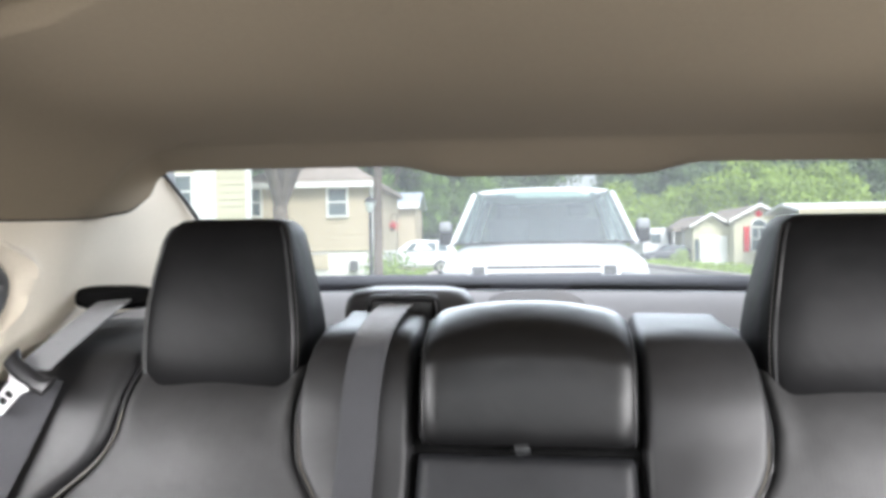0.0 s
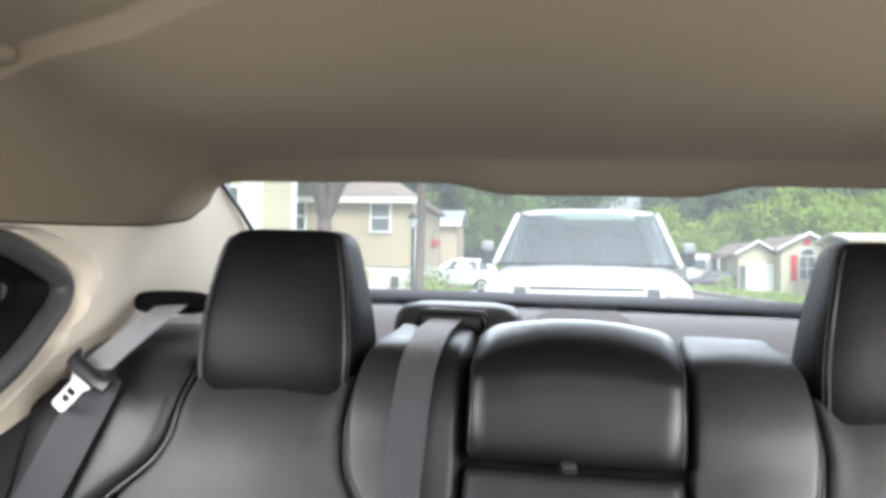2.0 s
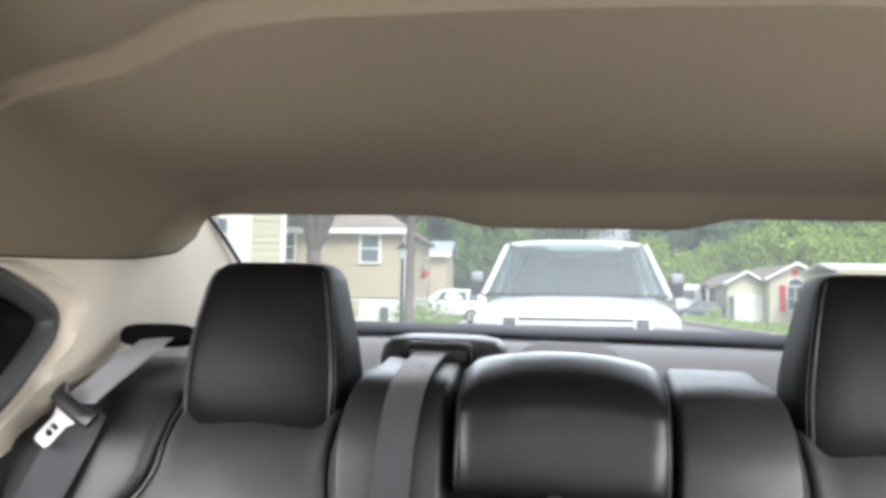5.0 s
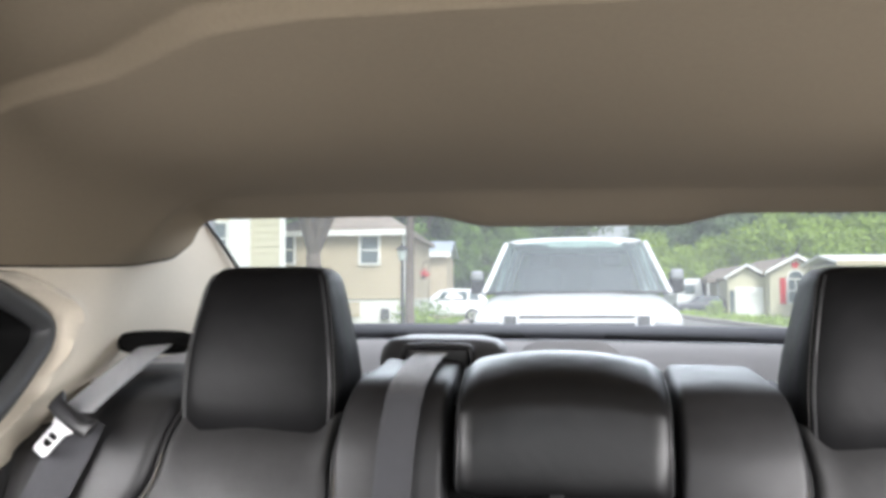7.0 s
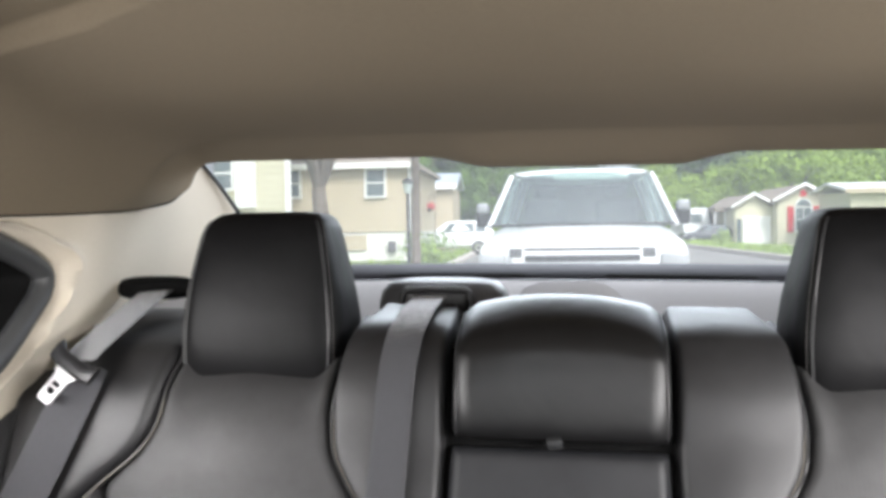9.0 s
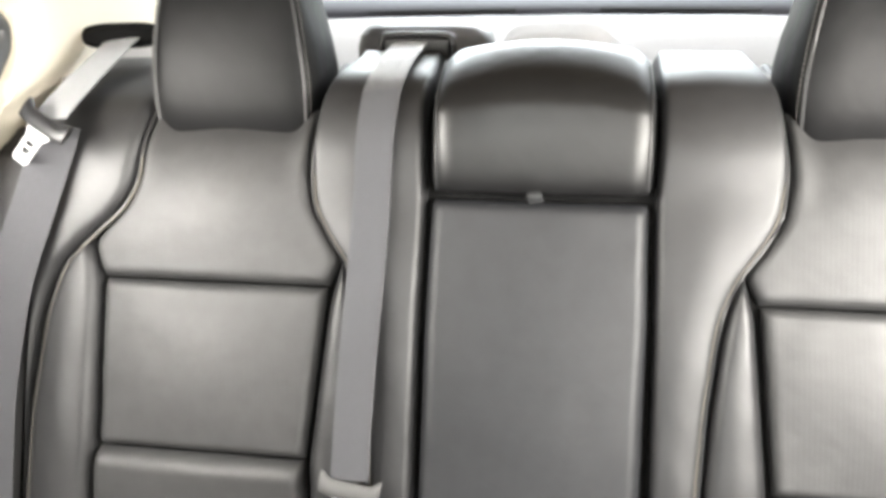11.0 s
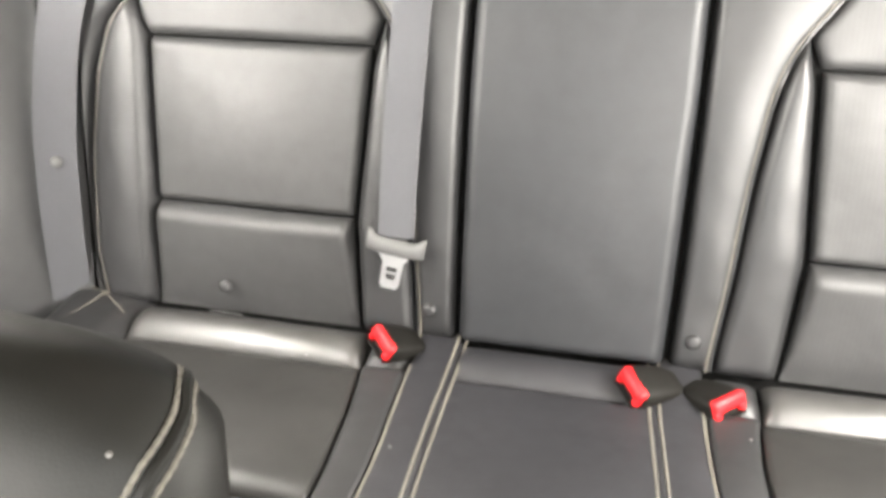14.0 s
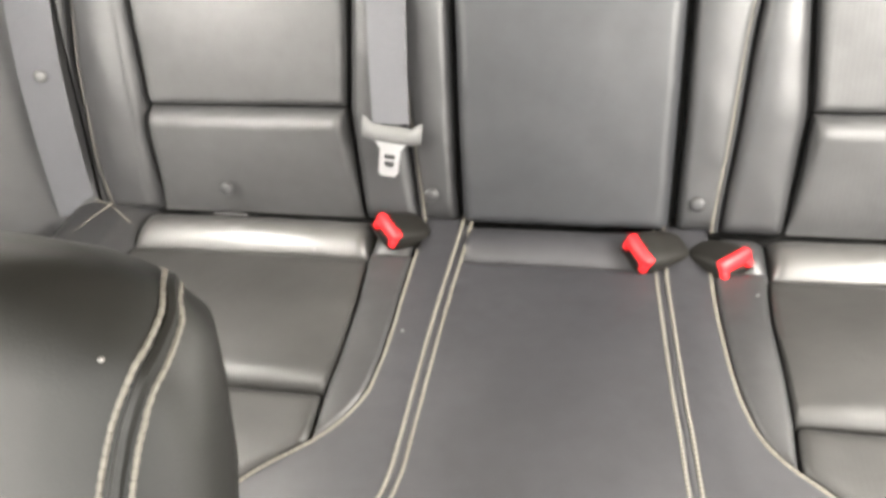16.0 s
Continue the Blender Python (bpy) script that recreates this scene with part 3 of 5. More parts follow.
for side in (-1, 1):
    m = (lambda f: both(f)) if side < 0 else (lambda f: f)
    part("upper_panel", panel(below_headrest, m(up_out), m(up_in), 0.402, 0.80, h=0.012, r=0.012, rv=0.013, puff=0.009, nv=56, nu=40, sink=0.006), LEATHER_INSERT, bench, car=True)
    part("middle_panel", panel(back_at, m(mid_out), m(mid_in), 0.182, 0.399, h=0.011, r=0.011, rv=0.012, puff=0.013, nv=48, nu=40, sink=0.006), LEATHER_INSERT, bench, car=True)
    part("lower_panel", panel(back_at, m(mid_out), m(mid_in), 0.026, 0.180, h=0.012, r=0.011, rv=0.026, puff=0.004, lean=0.036, nv=44, nu=40, sink=0.006), LEATHER_INSERT, bench, car=True)
    part("outer_bolster", panel(back_at, m(pipe), m(outer_in), 0.026, 0.452, h=0.017, r=0.016, rv=0.02, sink=0.010, puff=0.009, nv=44), LEATHER, bench, car=True)
    part("inner_bolster", panel(back_at, m(inner_out), m(inner_pipe_low), 0.026, 0.438, h=0.014, r=0.014, rv=0.02, sink=0.010, puff=0.006, nv=44), LEATHER, bench, car=True)
    part("outer_shoulder", panel(back_at, m(edge_out), m(pipe_out), 0.020, 0.82, h=0.013, r=0.016, rv=0.03, sink=0.010, puff=0.008, nv=60), LEATHER, bench, car=True)
    part("inner_shoulder", panel(shoulder_at, m(inner_pipe), m(arm_gap), 0.026, 0.765, h=0.014, r=0.010, rv=0.03, sink=0.014, puff=0.007, nv=60), LEATHER, bench, car=True)
    bm = bmesh.new()
    tube(bm, edge_line(back_at, m(pipe), 0.03, 0.66, 0.0045), 0.0028, 6)
    part("piping", bm, LEATHER, bench, "black leather piping", car=True)
    bm = bmesh.new()
    tube(bm, edge_line(back_at, m(inner_pipe), 0.03, 0.66, 0.0035), 0.0026, 6)
    part("piping", bm, LEATHER, bench, "black leather piping", car=True)
    for shifted, h in ((lambda v: pipe(v) - 0.0055, 0.0122), (lambda v: inner_pipe(v) - 0.0055, 0.0122)):
        bm = bmesh.new()
        stitches(bm, edge_line(back_at, m(shifted), 0.034, 0.56, h), 0.006, 0.0060, 0.0014)
        part("stitching", bm, THREAD, bench, "beige contrast stitching", car=True)
    # round trim caps low on the backrest
    for u in (0.456, 0.166):
        bm = bmesh.new()
        own = bmesh.new()
        loft(own, [oval(0, 0, z, r, r, 2, 16) for z, r in ((0, 0.0095), (0.004, 0.0095), (0.0062, 0.0075), (0.0068, 0.003))])
        p = back_at(side * u - (0.004 if u < 0.3 else 0.0), 0.071, 0.015 if u < 0.3 else 0.0195)
        join(bm, own, Matrix.Translation(p) @ Matrix.Rotation(radians(66), 4, "X"))
        part("trim_cap", bm, LEATHER, bench, car=True)
    # small cloth tag at the foot of the backrest
    if side > 0:
        continue
    bm = bmesh.new()
    a = Vector((side * 0.455, 0.792, 0.560))
    ribbon(bm, [a + Vector((-0.024, 0, 0)), a + Vector((0.0, -0.001, 0.002)), a + Vector((0.024, 0, 0))], (0, -0.3, 1), 0.006, 0.001)
    part("tag", bm, LIGHT_GREY, bench, "pale cloth tag", car=True)

# middle armrest, folded up into the backrest
arm_l = spl((-0.02, -0.132), (0.14, -0.135), (0.37, -0.136), (0.51, -0.132))
arm_r = spl((-0.02, 0.130), (0.14, 0.133), (0.37, 0.135), (0.51, 0.132))
armrest = part("armrest", panel(back_at, arm_l, arm_r, 0.028, 0.518, h=0.020, r=0.015, rv=0.016, sink=0.02, puff=0.006, nu=34, nv=50, crease=0.0006), LEATHER_CENTRE, rear_seat, "dark grey armrest folded up", car=True)
bm = bmesh.new()
ribbon(bm, smoothed([back_at(-0.008, 0.522, 0.000), back_at(-0.006, 0.529, 0.020), back_at(-0.004, 0.521, 0.028), back_at(-0.002, 0.513, 0.024)], 5), (1, 0, 0.1), 0.017, 0.004)
part("pull_tab", bm, RUBBER, armrest, "black pull tab", car=True)


def headrest(side):
    cx = side * 0.4025
    ob = thing("headrest", (cx, 1.11, 1.05), "black leather rear headrest with seams at its front edges", "headrest", "outer rear headrests")
    # height, half width of the face, its front and its back
    secs = [(1.036, 0.080, 1.080, 1.140), (1.043, 0.100, 1.062, 1.155), (1.058, 0.1065, 1.054, 1.165), (1.10, 0.1085, 1.055, 1.172), (1.13, 0.1080, 1.058, 1.177), (1.165, 0.1045, 1.063, 1.182),
            (1.20, 0.0990, 1.071, 1.187), (1.235, 0.0920, 1.080, 1.190), (1.256, 0.0865, 1.088, 1.190), (1.268, 0.0805, 1.096, 1.187), (1.276, 0.0700, 1.107, 1.180), (1.279, 0.0500, 1.120, 1.168)]
    rings = []
    for z, hx, f, b in secs:
        flare = 0.015 * smoothstep(1.03, 1.11, z) * (1 - smoothstep(1.12, 1.25, z)) + 0.003
        ring = []
        for x, y, zz in oval(cx, (f + b) / 2, z, hx, (b - f) / 2, 9.0, 72):
            # the sides swell out behind the flat face, which is a little full
            back = (y - f) / max(0.01, b - f)
            x = cx + (x - cx) * (1 + flare / hx * smoothstep(0.0, 0.5, back) * (1 - 0.7 * smoothstep(0.6, 1.0, back)))
            y -= 0.004 * (1 - min(1, abs((x - cx) / hx)) ** 2) * (1 - back)
            ring.append((x, y, zz))
        rings.append(ring)
    bm = bmesh.new()
    loft(bm, rings)
    part("cushion", bm, LEATHER_MATT_SHADED, ob, car=True)
    for s in (-1, 1):
        line = [(cx + s * 0.932 * hx, f + 0.032 * (b - f), z) for z, hx, f, b in secs[1:-2]]
        bm = bmesh.new()
        tube(bm, smoothed(line, 5), 0.0022, 6)
        seam = part("seam", bm, LEATHER, ob, car=True)
        bm = bmesh.new()
        stitches(bm, smoothed([(x - s * 0.001 + s * 0.0065, y + 0.004, z) for x, y, z in line], 8), 0.006, 0.0046, 0.0010)
        part("stitching", bm, DARK_THREAD, seam, "grey stitching", car=True)
        bm = bmesh.new()
        tube(bm, [(cx + s * 0.055, 1.110, 1.06), (cx + s * 0.055, 1.095, 1.00)], 0.0065, 10)
        part("post", bm, BLACK, ob, car=True)
    return ob


for side in (-1, 1):
    headrest(side)


def centre_headrest():
    ob = thing("centre_headrest", (0.002, 1.07, 1.0), "low wide black leather centre headrest with a rounded top", "headrest")
    # outline in the y-z plane, walked from the front foot over the top to the back
    prof = smoothed([(1.020, 1.000), (0.992, 1.006), (0.984, 1.020), (0.989, 1.06), (0.997, 1.098), (1.005, 1.122), (1.024, 1.141), (1.065, 1.158), (1.11, 1.168), (1.15, 1.160), (1.165, 1.12), (1.160, 1.06), (1.12, 1.0)], 5)
    cy, cz = 1.07, 1.07
    rings = []
    for k in range(41):
        s = -math.cos(math.pi * k / 40)
        x = 0.002 + 0.131 * s
        edge = 1 - abs(s)
        fall = math.sqrt(max(0.0, 1 - (1 - min(edge / 0.20, 1)) ** 2))
        rings.append([(x, cy + (p.x - cy) * (0.72 + 0.28 * fall), cz + (p.y - cz) * ((0.78 + 0.22 * fall) if p.y > cz else (0.90 + 0.10 * fall)) - 0.018 * s * s * smoothstep(1.04, 1.15, p.y)) for p in prof])
    bm = bmesh.new()
    loft(bm, rings)
    part("cushion", bm, LEATHER_HEAD, ob, car=True)
    for k in (4, 36):
        bm = bmesh.new()
        tube(bm, [Vector(p) for p in rings[k][4:40]], 0.0022, 6)
        part("seam", bm, LEATHER, ob, car=True)
    return ob


centre_headrest()

# ---- rear cushion ----
bm = bmesh.new()
rows = [[cushion_at(x, y, -0.013) for x in np.linspace(-0.72, 0.72, 41)] for y in np.linspace(0.10, 0.86, 40)]
sheet(bm, rows)
box(bm, -0.70, 0.70, 0.36, 0.86, 0.20, 0.50)
seat = part("cushion", bm, SHELL, rear_seat, "black leather seat cushion", car=True)
roll_edge = 0.735
# seam lines of the two seat places: single stitched line, double line, edge of the seat centre, cross seam
ONE = {-1: spl((0.20, 0.50), (0.30, 0.385), (0.36, 0.316), (0.389, 0.288), (0.407, 0.275), (0.425, 0.252), (0.447, 0.226), (0.468, 0.208), (0.485, 0.197), (0.512, 0.185), (0.557, 0.181), (0.615, 0.180), (0.723, 0.183), (0.84, 0.184)),
       1: spl((0.20, 0.55), (0.30, 0.43), (0.40, 0.320), (0.442, 0.272), (0.466, 0.241), (0.479, 0.227), (0.505, 0.210), (0.543, 0.198), (0.589, 0.190), (0.651, 0.183), (0.71, 0.180), (0.84, 0.178))}
PAIR = {-1: spl((0.175, 0.36), (0.255, 0.255), (0.305, 0.198), (0.341, 0.168), (0.366, 0.148), (0.392, 0.135), (0.425, 0.131), (0.574, 0.130), (0.72, 0.128), (0.84, 0.126)),
        1: spl((0.194, 0.36), (0.274, 0.255), (0.324, 0.198), (0.36, 0.168), (0.39, 0.156), (0.431, 0.150), (0.483, 0.145), (0.54, 0.138), (0.628, 0.1295), (0.713, 0.1225), (0.84, 0.119))}
CENTRE_EDGE = {-1: spl((0.444, 0.228), (0.468, 0.229), (0.514, 0.231), (0.558, 0.229), (0.643, 0.231), (0.703, 0.238), (0.742, 0.243)),
               1: spl((0.464, 0.242), (0.494, 0.243), (0.525, 0.244), (0.587, 0.242), (0.656, 0.237), (0.711, 0.239), (0.742, 0.244))}
for side in (-1, 1):
    m = (lambda f: both(f)) if side < 0 else (lambda f: f)
    one, pair, seat_in = ONE[side], PAIR[side], CENTRE_EDGE[side]
    meet, cross = (0.446, 0.510) if side < 0 else (0.467, 0.522)
    front_in = lambda v: min(one(v) + 0.002 if v < meet else seat_in(v) + 0.001, 0.57)
    part("rear_roll", panel(cushion_at, m(lambda v: 0.585), m(lambda v: 0.246), roll_edge, 0.806, h=0.020, r=0.016, rv=0.042, puff=0.004, sink=0.010, nv=18), LEATHER_WORN_LIT, seat, car=True)
    part("roll_end", panel(cushion_at, m(lambda v: 0.245), m(lambda v: one(v) + 0.002), roll_edge, 0.806, h=0.013, r=0.020, rv=0.03, puff=0.002, sink=0.010, nv=18, nu=12), LEATHER, seat, car=True)
    part("seat_panel", panel(cushion_at, m(lambda v: 0.580), m(seat_in), cross, roll_edge - 0.001, h=0.011, r=0.007, rv=0.024, puff=0.007, lean=-0.010, sink=0.004), LEATHER_SEAT, seat, car=True)
    part("front_panel", panel(cushion_at, m(lambda v: 0.580), m(front_in), 0.32, cross - 0.001, h=0.013, r=0.008, rv=0.016, puff=0.006, sink=0.004), LEATHER_SEAT, seat, car=True)
    part("inner_bolster", panel(cushion_at, m(lambda v: seat_in(v) - 0.001), m(lambda v: one(v) + 0.001), meet, roll_edge, h=0.012, r=0.006, rv=0.010, puff=0.003, sink=-0.005, nu=22), LEATHER, seat, car=True)
    part("outer_bolster", panel(cushion_at, m(lambda v: 0.715), m(lambda v: 0.583), 0.14, 0.825, h=0.020, r=0.040, rv=0.03, puff=0.004, sink=0.010, nv=44), LEATHER, seat, car=True)
    part("side_band", panel(cushion_at, m(one), m(pair), 0.20, 0.835, h=0.010, r=0.004, rv=0.02, puff=0.003, sink=0.0, nv=60, nu=22), LEATHER_BENCH, seat, car=True)
    for shifted, top in ((lambda v: one(v) - 0.003, roll_edge + 0.01), (lambda v: pair(v) + 0.005, 0.815), (lambda v: pair(v) - 0.007, 0.815)):
        bm = bmesh.new()
        stitches(bm, edge_line(cushion_at, m(shifted), 0.22, top, 0.0108, 110), 0.0058, 0.0061, 0.0019)
        part("stitching", bm, THREAD, seat, "beige contrast stitching", car=True)
    bm = bmesh.new()
    tube(bm, edge_line(cushion_at, m(lambda v: pair(v) - 0.001), 0.22, 0.80, 0.0055, 110), 0.0048, 8)
    part("seam", bm, LEATHER_BENCH, seat, car=True)
    # crossing seams on the outer rear corner
    bm = bmesh.new()
    stitches(bm, [cushion_at(side * x, y, 0.021) for x, y in ((0.668, 0.735), (0.655, 0.775), (0.640, 0.815))], 0.0058, 0.0050, 0.0013)
    stitches(bm, [cushion_at(side * x, y, 0.021) for x, y in ((0.690, 0.815), (0.640, 0.795), (0.592, 0.760))], 0.0058, 0.0050, 0.0011)
    part("corner_stitching", bm, THREAD, seat, car=True)
part("centre_roll", panel(cushion_at, lambda v: -PAIR[-1](v) + 0.002, lambda v: PAIR[1](v) - 0.002, 0.735, 0.806, h=0.017, r=0.010, rv=0.040, puff=0.003, sink=0.006, nv=18), LEATHER_BENCH, seat, car=True)
part("centre_panel", panel(cushion_at, lambda v: -PAIR[-1](v) + 0.001, lambda v: PAIR[1](v) - 0.001, 0.20, 0.734, h=0.010, r=0.004, rv=0.014, puff=0.006, sink=0.0, nv=54, nu=34), LEATHER_BENCH, seat, car=True)

# specks of lint on the cushion
for x, y, h in ((-0.316, 0.733, 0.0125), (-0.165, 0.600, 0.0125), (0.225, 0.690, 0.0155)):
    bm = bmesh.new()
    bmesh.ops.create_icosphere(bm, subdivisions=1, radius=0.0022, matrix=Matrix.Translation(cushion_at(x, y, h)))
    part("lint", bm, LIGHT_GREY, seat, "small pale speck of lint", car=True)

# fixed side pieces between backrest and doors
for side in (-1, 1):
    wing = thing("side_bolster", (side * 0.74, 0.9, 0.5), "black leather side bolster between rear backrest and door", "side bolster", "side bolsters")
    bm = bmesh.new()
    rows = []
    for k in range(31):
        v = -0.02 + 0.66 * k / 30
        q = k / 30
        row = []
        for i in range(19):
            s = i / 18
            fwd = 0.13 * smoothstep(0.25, 1.0, s) * (1 - 0.35 * q)
            p = back_at(side * (0.672 + 0.155 * s), min(v, 0.555), 0.004 + fwd + 0.016 * math.sin(math.pi * min(1, s * 1.6)))
            if v > 0.555:
                p += Vector((0, 0.55 * (v - 0.555), 0.30 * (v - 0.555)))
            row.append(p)
        rows.append(row)
    rows.append([p + Vector((0, 0.06, -0.002)) for p in rows[-1]])
    rows.append([p + Vector((0, 0.05, -0.08)) for p in rows[-1]])
    sheet(bm, rows)
    pad = part("pad", bm, LEATHER, wing, car=True)
    bm = bmesh.new()
    tube(bm, [row[5] + Vector((0, -0.001, 0)) for row in rows[:-2]], 0.0024, 6)
    part("piping", bm, LEATHER, wing, car=True)

# ---- seat belts ----
def tongue(parent, place, axis, across, bar_mat, blade_mat):
    """Belt tongue: a moulded cross bar with two shoulders and a slotted steel blade along axis."""
    d, c = Vector(axis).normalized(), Vector(across)
    c = (c - d * c.dot(d)).normalized()
    n = d.cross(c)
    m = Matrix((c, d, n)).transposed().to_4x4()
    m.translation = Vector(place)
    bm, own = bmesh.new(), bmesh.new()
    rings = []
    for x in np.linspace(-1, 1, 15):
        w = 0.0110 + 0.003 * smoothstep(0.72, 0.95, abs(x))
        lift = -0.006 * smoothstep(0.60, 1.0, abs(x))
        t = 0.0065 * (1 - 0.35 * abs(x) ** 6)
        rings.append([(x * 0.0375, lift + w * math.cos(a), t * math.sin(a)) for a in np.linspace(0, 2 * math.pi, 13)[:-1]])
    loft(own, rings)
    join(bm, own, m)
    bar = part("cross_bar", bm, bar_mat, parent, car=True)
    bm, own = bmesh.new(), bmesh.new()
    # blade outline with a slot, walked as an outer and an inner loop
    outer = [(-0.022, 0.008), (-0.013, 0.020), (-0.0125, 0.050), (-0.009, 0.055), (0.009, 0.055), (0.0125, 0.050), (0.013, 0.020), (0.022, 0.008)]
    inner = [(-0.007, 0.026), (-0.007, 0.030), (-0.0065, 0.040), (-0.004, 0.043), (0.004, 0.043), (0.0065, 0.040), (0.007, 0.030), (0.007, 0.026)]
    for z in (-0.0012, 0.0012):
        o = [own.verts.new((x, y, z)) for x, y in outer]
        q = [own.verts.new((x, y, z)) for x, y in inner]
        for k in range(8):
            own.faces.new((o[k], o[(k + 1) % 8], q[(k + 1) % 8], q[k]))
        if z < 0:
            low = (o, q)
    for a, b in ((low[0], o), (low[1], q)):
        for k in range(8):
            own.faces.new((a[k], a[(k + 1) % 8], b[(k + 1) % 8], b[k]))
    box(own, -0.007, 0.007, 0.0325, 0.0352, -0.0012, 0.0012)
    join(bm, own, m)
    part("blade", bm, blade_mat, parent, "slotted steel blade", smooth=False, car=True)
    return bar


belt = thing("centre_seat_belt", (-0.2, 1.0, 0.6), "dark grey centre seat belt hanging down the backrest", "seat belt")
run = [(-0.186, 1.235, 1.152), (-0.187, 1.205, 1.154), (-0.189, 1.160, 1.151)] + [tuple(back_at(u, v, h)) for u, v, h in
       ((-0.192, 0.665, 0.052), (-0.196, 0.62, 0.048), (-0.199, 0.575, 0.037), (-0.201, 0.53, 0.028), (-0.203, 0.45, 0.029), (-0.208, 0.34, 0.034), (-0.211, 0.25, 0.036), (-0.213, 0.170, 0.034))]
bm = bmesh.new()
ribbon(bm, smoothed(run, 6), (1, 0, 0.02), 0.047)
part("webbing", bm, WEBBING, belt, car=True)
p = back_at(-0.213, 0.156, 0.035)
tongue(belt, p, (-0.15, -0.40, -0.91), (1, 0, -0.14), LIGHT_GREY, STEEL)

housing = thing("belt_guide", (-0.178, 1.25, 1.115), "black moulded belt guide on the parcel shelf", "belt guide")
bm = bmesh.new()
rings = [oval(-0.178, 1.262, z, hx, hy, 3.0, 40) for z, hx, hy in ((1.100, 0.100, 0.062), (1.140, 0.099, 0.060), (1.156, 0.095, 0.055), (1.168, 0.084, 0.045), (1.173, 0.060, 0.028))]
loft(bm, rings)
part("cover", bm, GREY_PLASTIC, housing, car=True)
bm = bmesh.new()
box(bm, -0.226, -0.134, 1.192, 1.222, 1.130, 1.160, 0.004)
part("slot", bm, BLACK, housing, "deep black belt slot", car=True)
bm = bmesh.new()
tube(bm, smoothed([(-0.232, 1.196, 1.132), (-0.230, 1.198, 1.156), (-0.220, 1.200, 1.163), (-0.180, 1.200, 1.164), (-0.140, 1.200, 1.163), (-0.130, 1.198, 1.156), (-0.128, 1.196, 1.132)], 5), 0.0042, 8)
part("slot_rim", bm, BLACK, housing, car=True)

for side in (-1, 1):
    belt = thing("outer_seat_belt", (side * 0.65, 1.0, 0.6), "grey outer seat belt with a steel tongue beside the door", "seat belt", "outer seat belts")
    run = [(side * 0.628, 1.225, 1.160), (side * 0.626, 1.18, 1.148), (side * 0.623, 1.10, 1.126), (side * 0.620, 1.03, 1.105), (side * 0.617, 0.984, 1.091)]
    bm = bmesh.new()
    ribbon(bm, smoothed(run, 6), (side * 1.0, 0.14, 0.02), 0.050)
    part("shoulder_webbing", bm, WEBBING, belt, car=True)
    run = [(side * 0.608, 0.994, 1.084), (side * 0.620, 0.984, 1.05), (side * 0.641, 0.950, 0.98), (side * 0.662, 0.908, 0.90), (side * 0.679, 0.862, 0.79), (side * 0.691, 0.825, 0.67), (side * 0.702, 0.795, 0.545)]
    bm = bmesh.new()
    ribbon(bm, smoothed(run, 6), (side * 0.85, -0.50, 0.0), 0.052)
    lap = part("lap_webbing", bm, WEBBING, belt, car=True)
    bm, own = bmesh.new(), bmesh.new()
    loft(own, [oval(0, 0, z, r, r, 2, 16) for z, r in ((0, 0.0080), (0.004, 0.0080), (0.0058, 0.006), (0.0064, 0.002))])
    join(bm, own, Matrix.Translation((side * 0.682, 0.847, 0.751)) @ Matrix.Rotation(radians(-32 * side), 4, "Z") @ Matrix.Rotation(radians(78), 4, "X"))
    part("stop_button", bm, LIGHT_GREY, lap, "grey plastic stop button", car=True)
    tongue(belt, (side * 0.616, 0.974, 1.087), (side * 0.52, -0.40, -0.75), (-side * 0.98, -0.14, -0.16), BLACK, STEEL)
    guide = thing("belt_guide", (side * 0.61, 1.23, 1.12), "black belt outlet in the beige quarter trim", "belt guide", "outer belt outlets")
    bm = bmesh.new()
    rings = []
    for k, (hx, hz) in enumerate(((0.058, 0.017), (0.060, 0.019), (0.054, 0.014), (0.048, 0.010))):
        rings.append([(side * 0.633 + x, 1.232 - 0.008 * k + 0.25 * (x * -side), 1.160 + zz) for x, zz, _ in oval(0, 0, 0, hx, hz, 3, 28)])
    loft(bm, rings)
    part("outlet", bm, SHELL, guide, car=True)


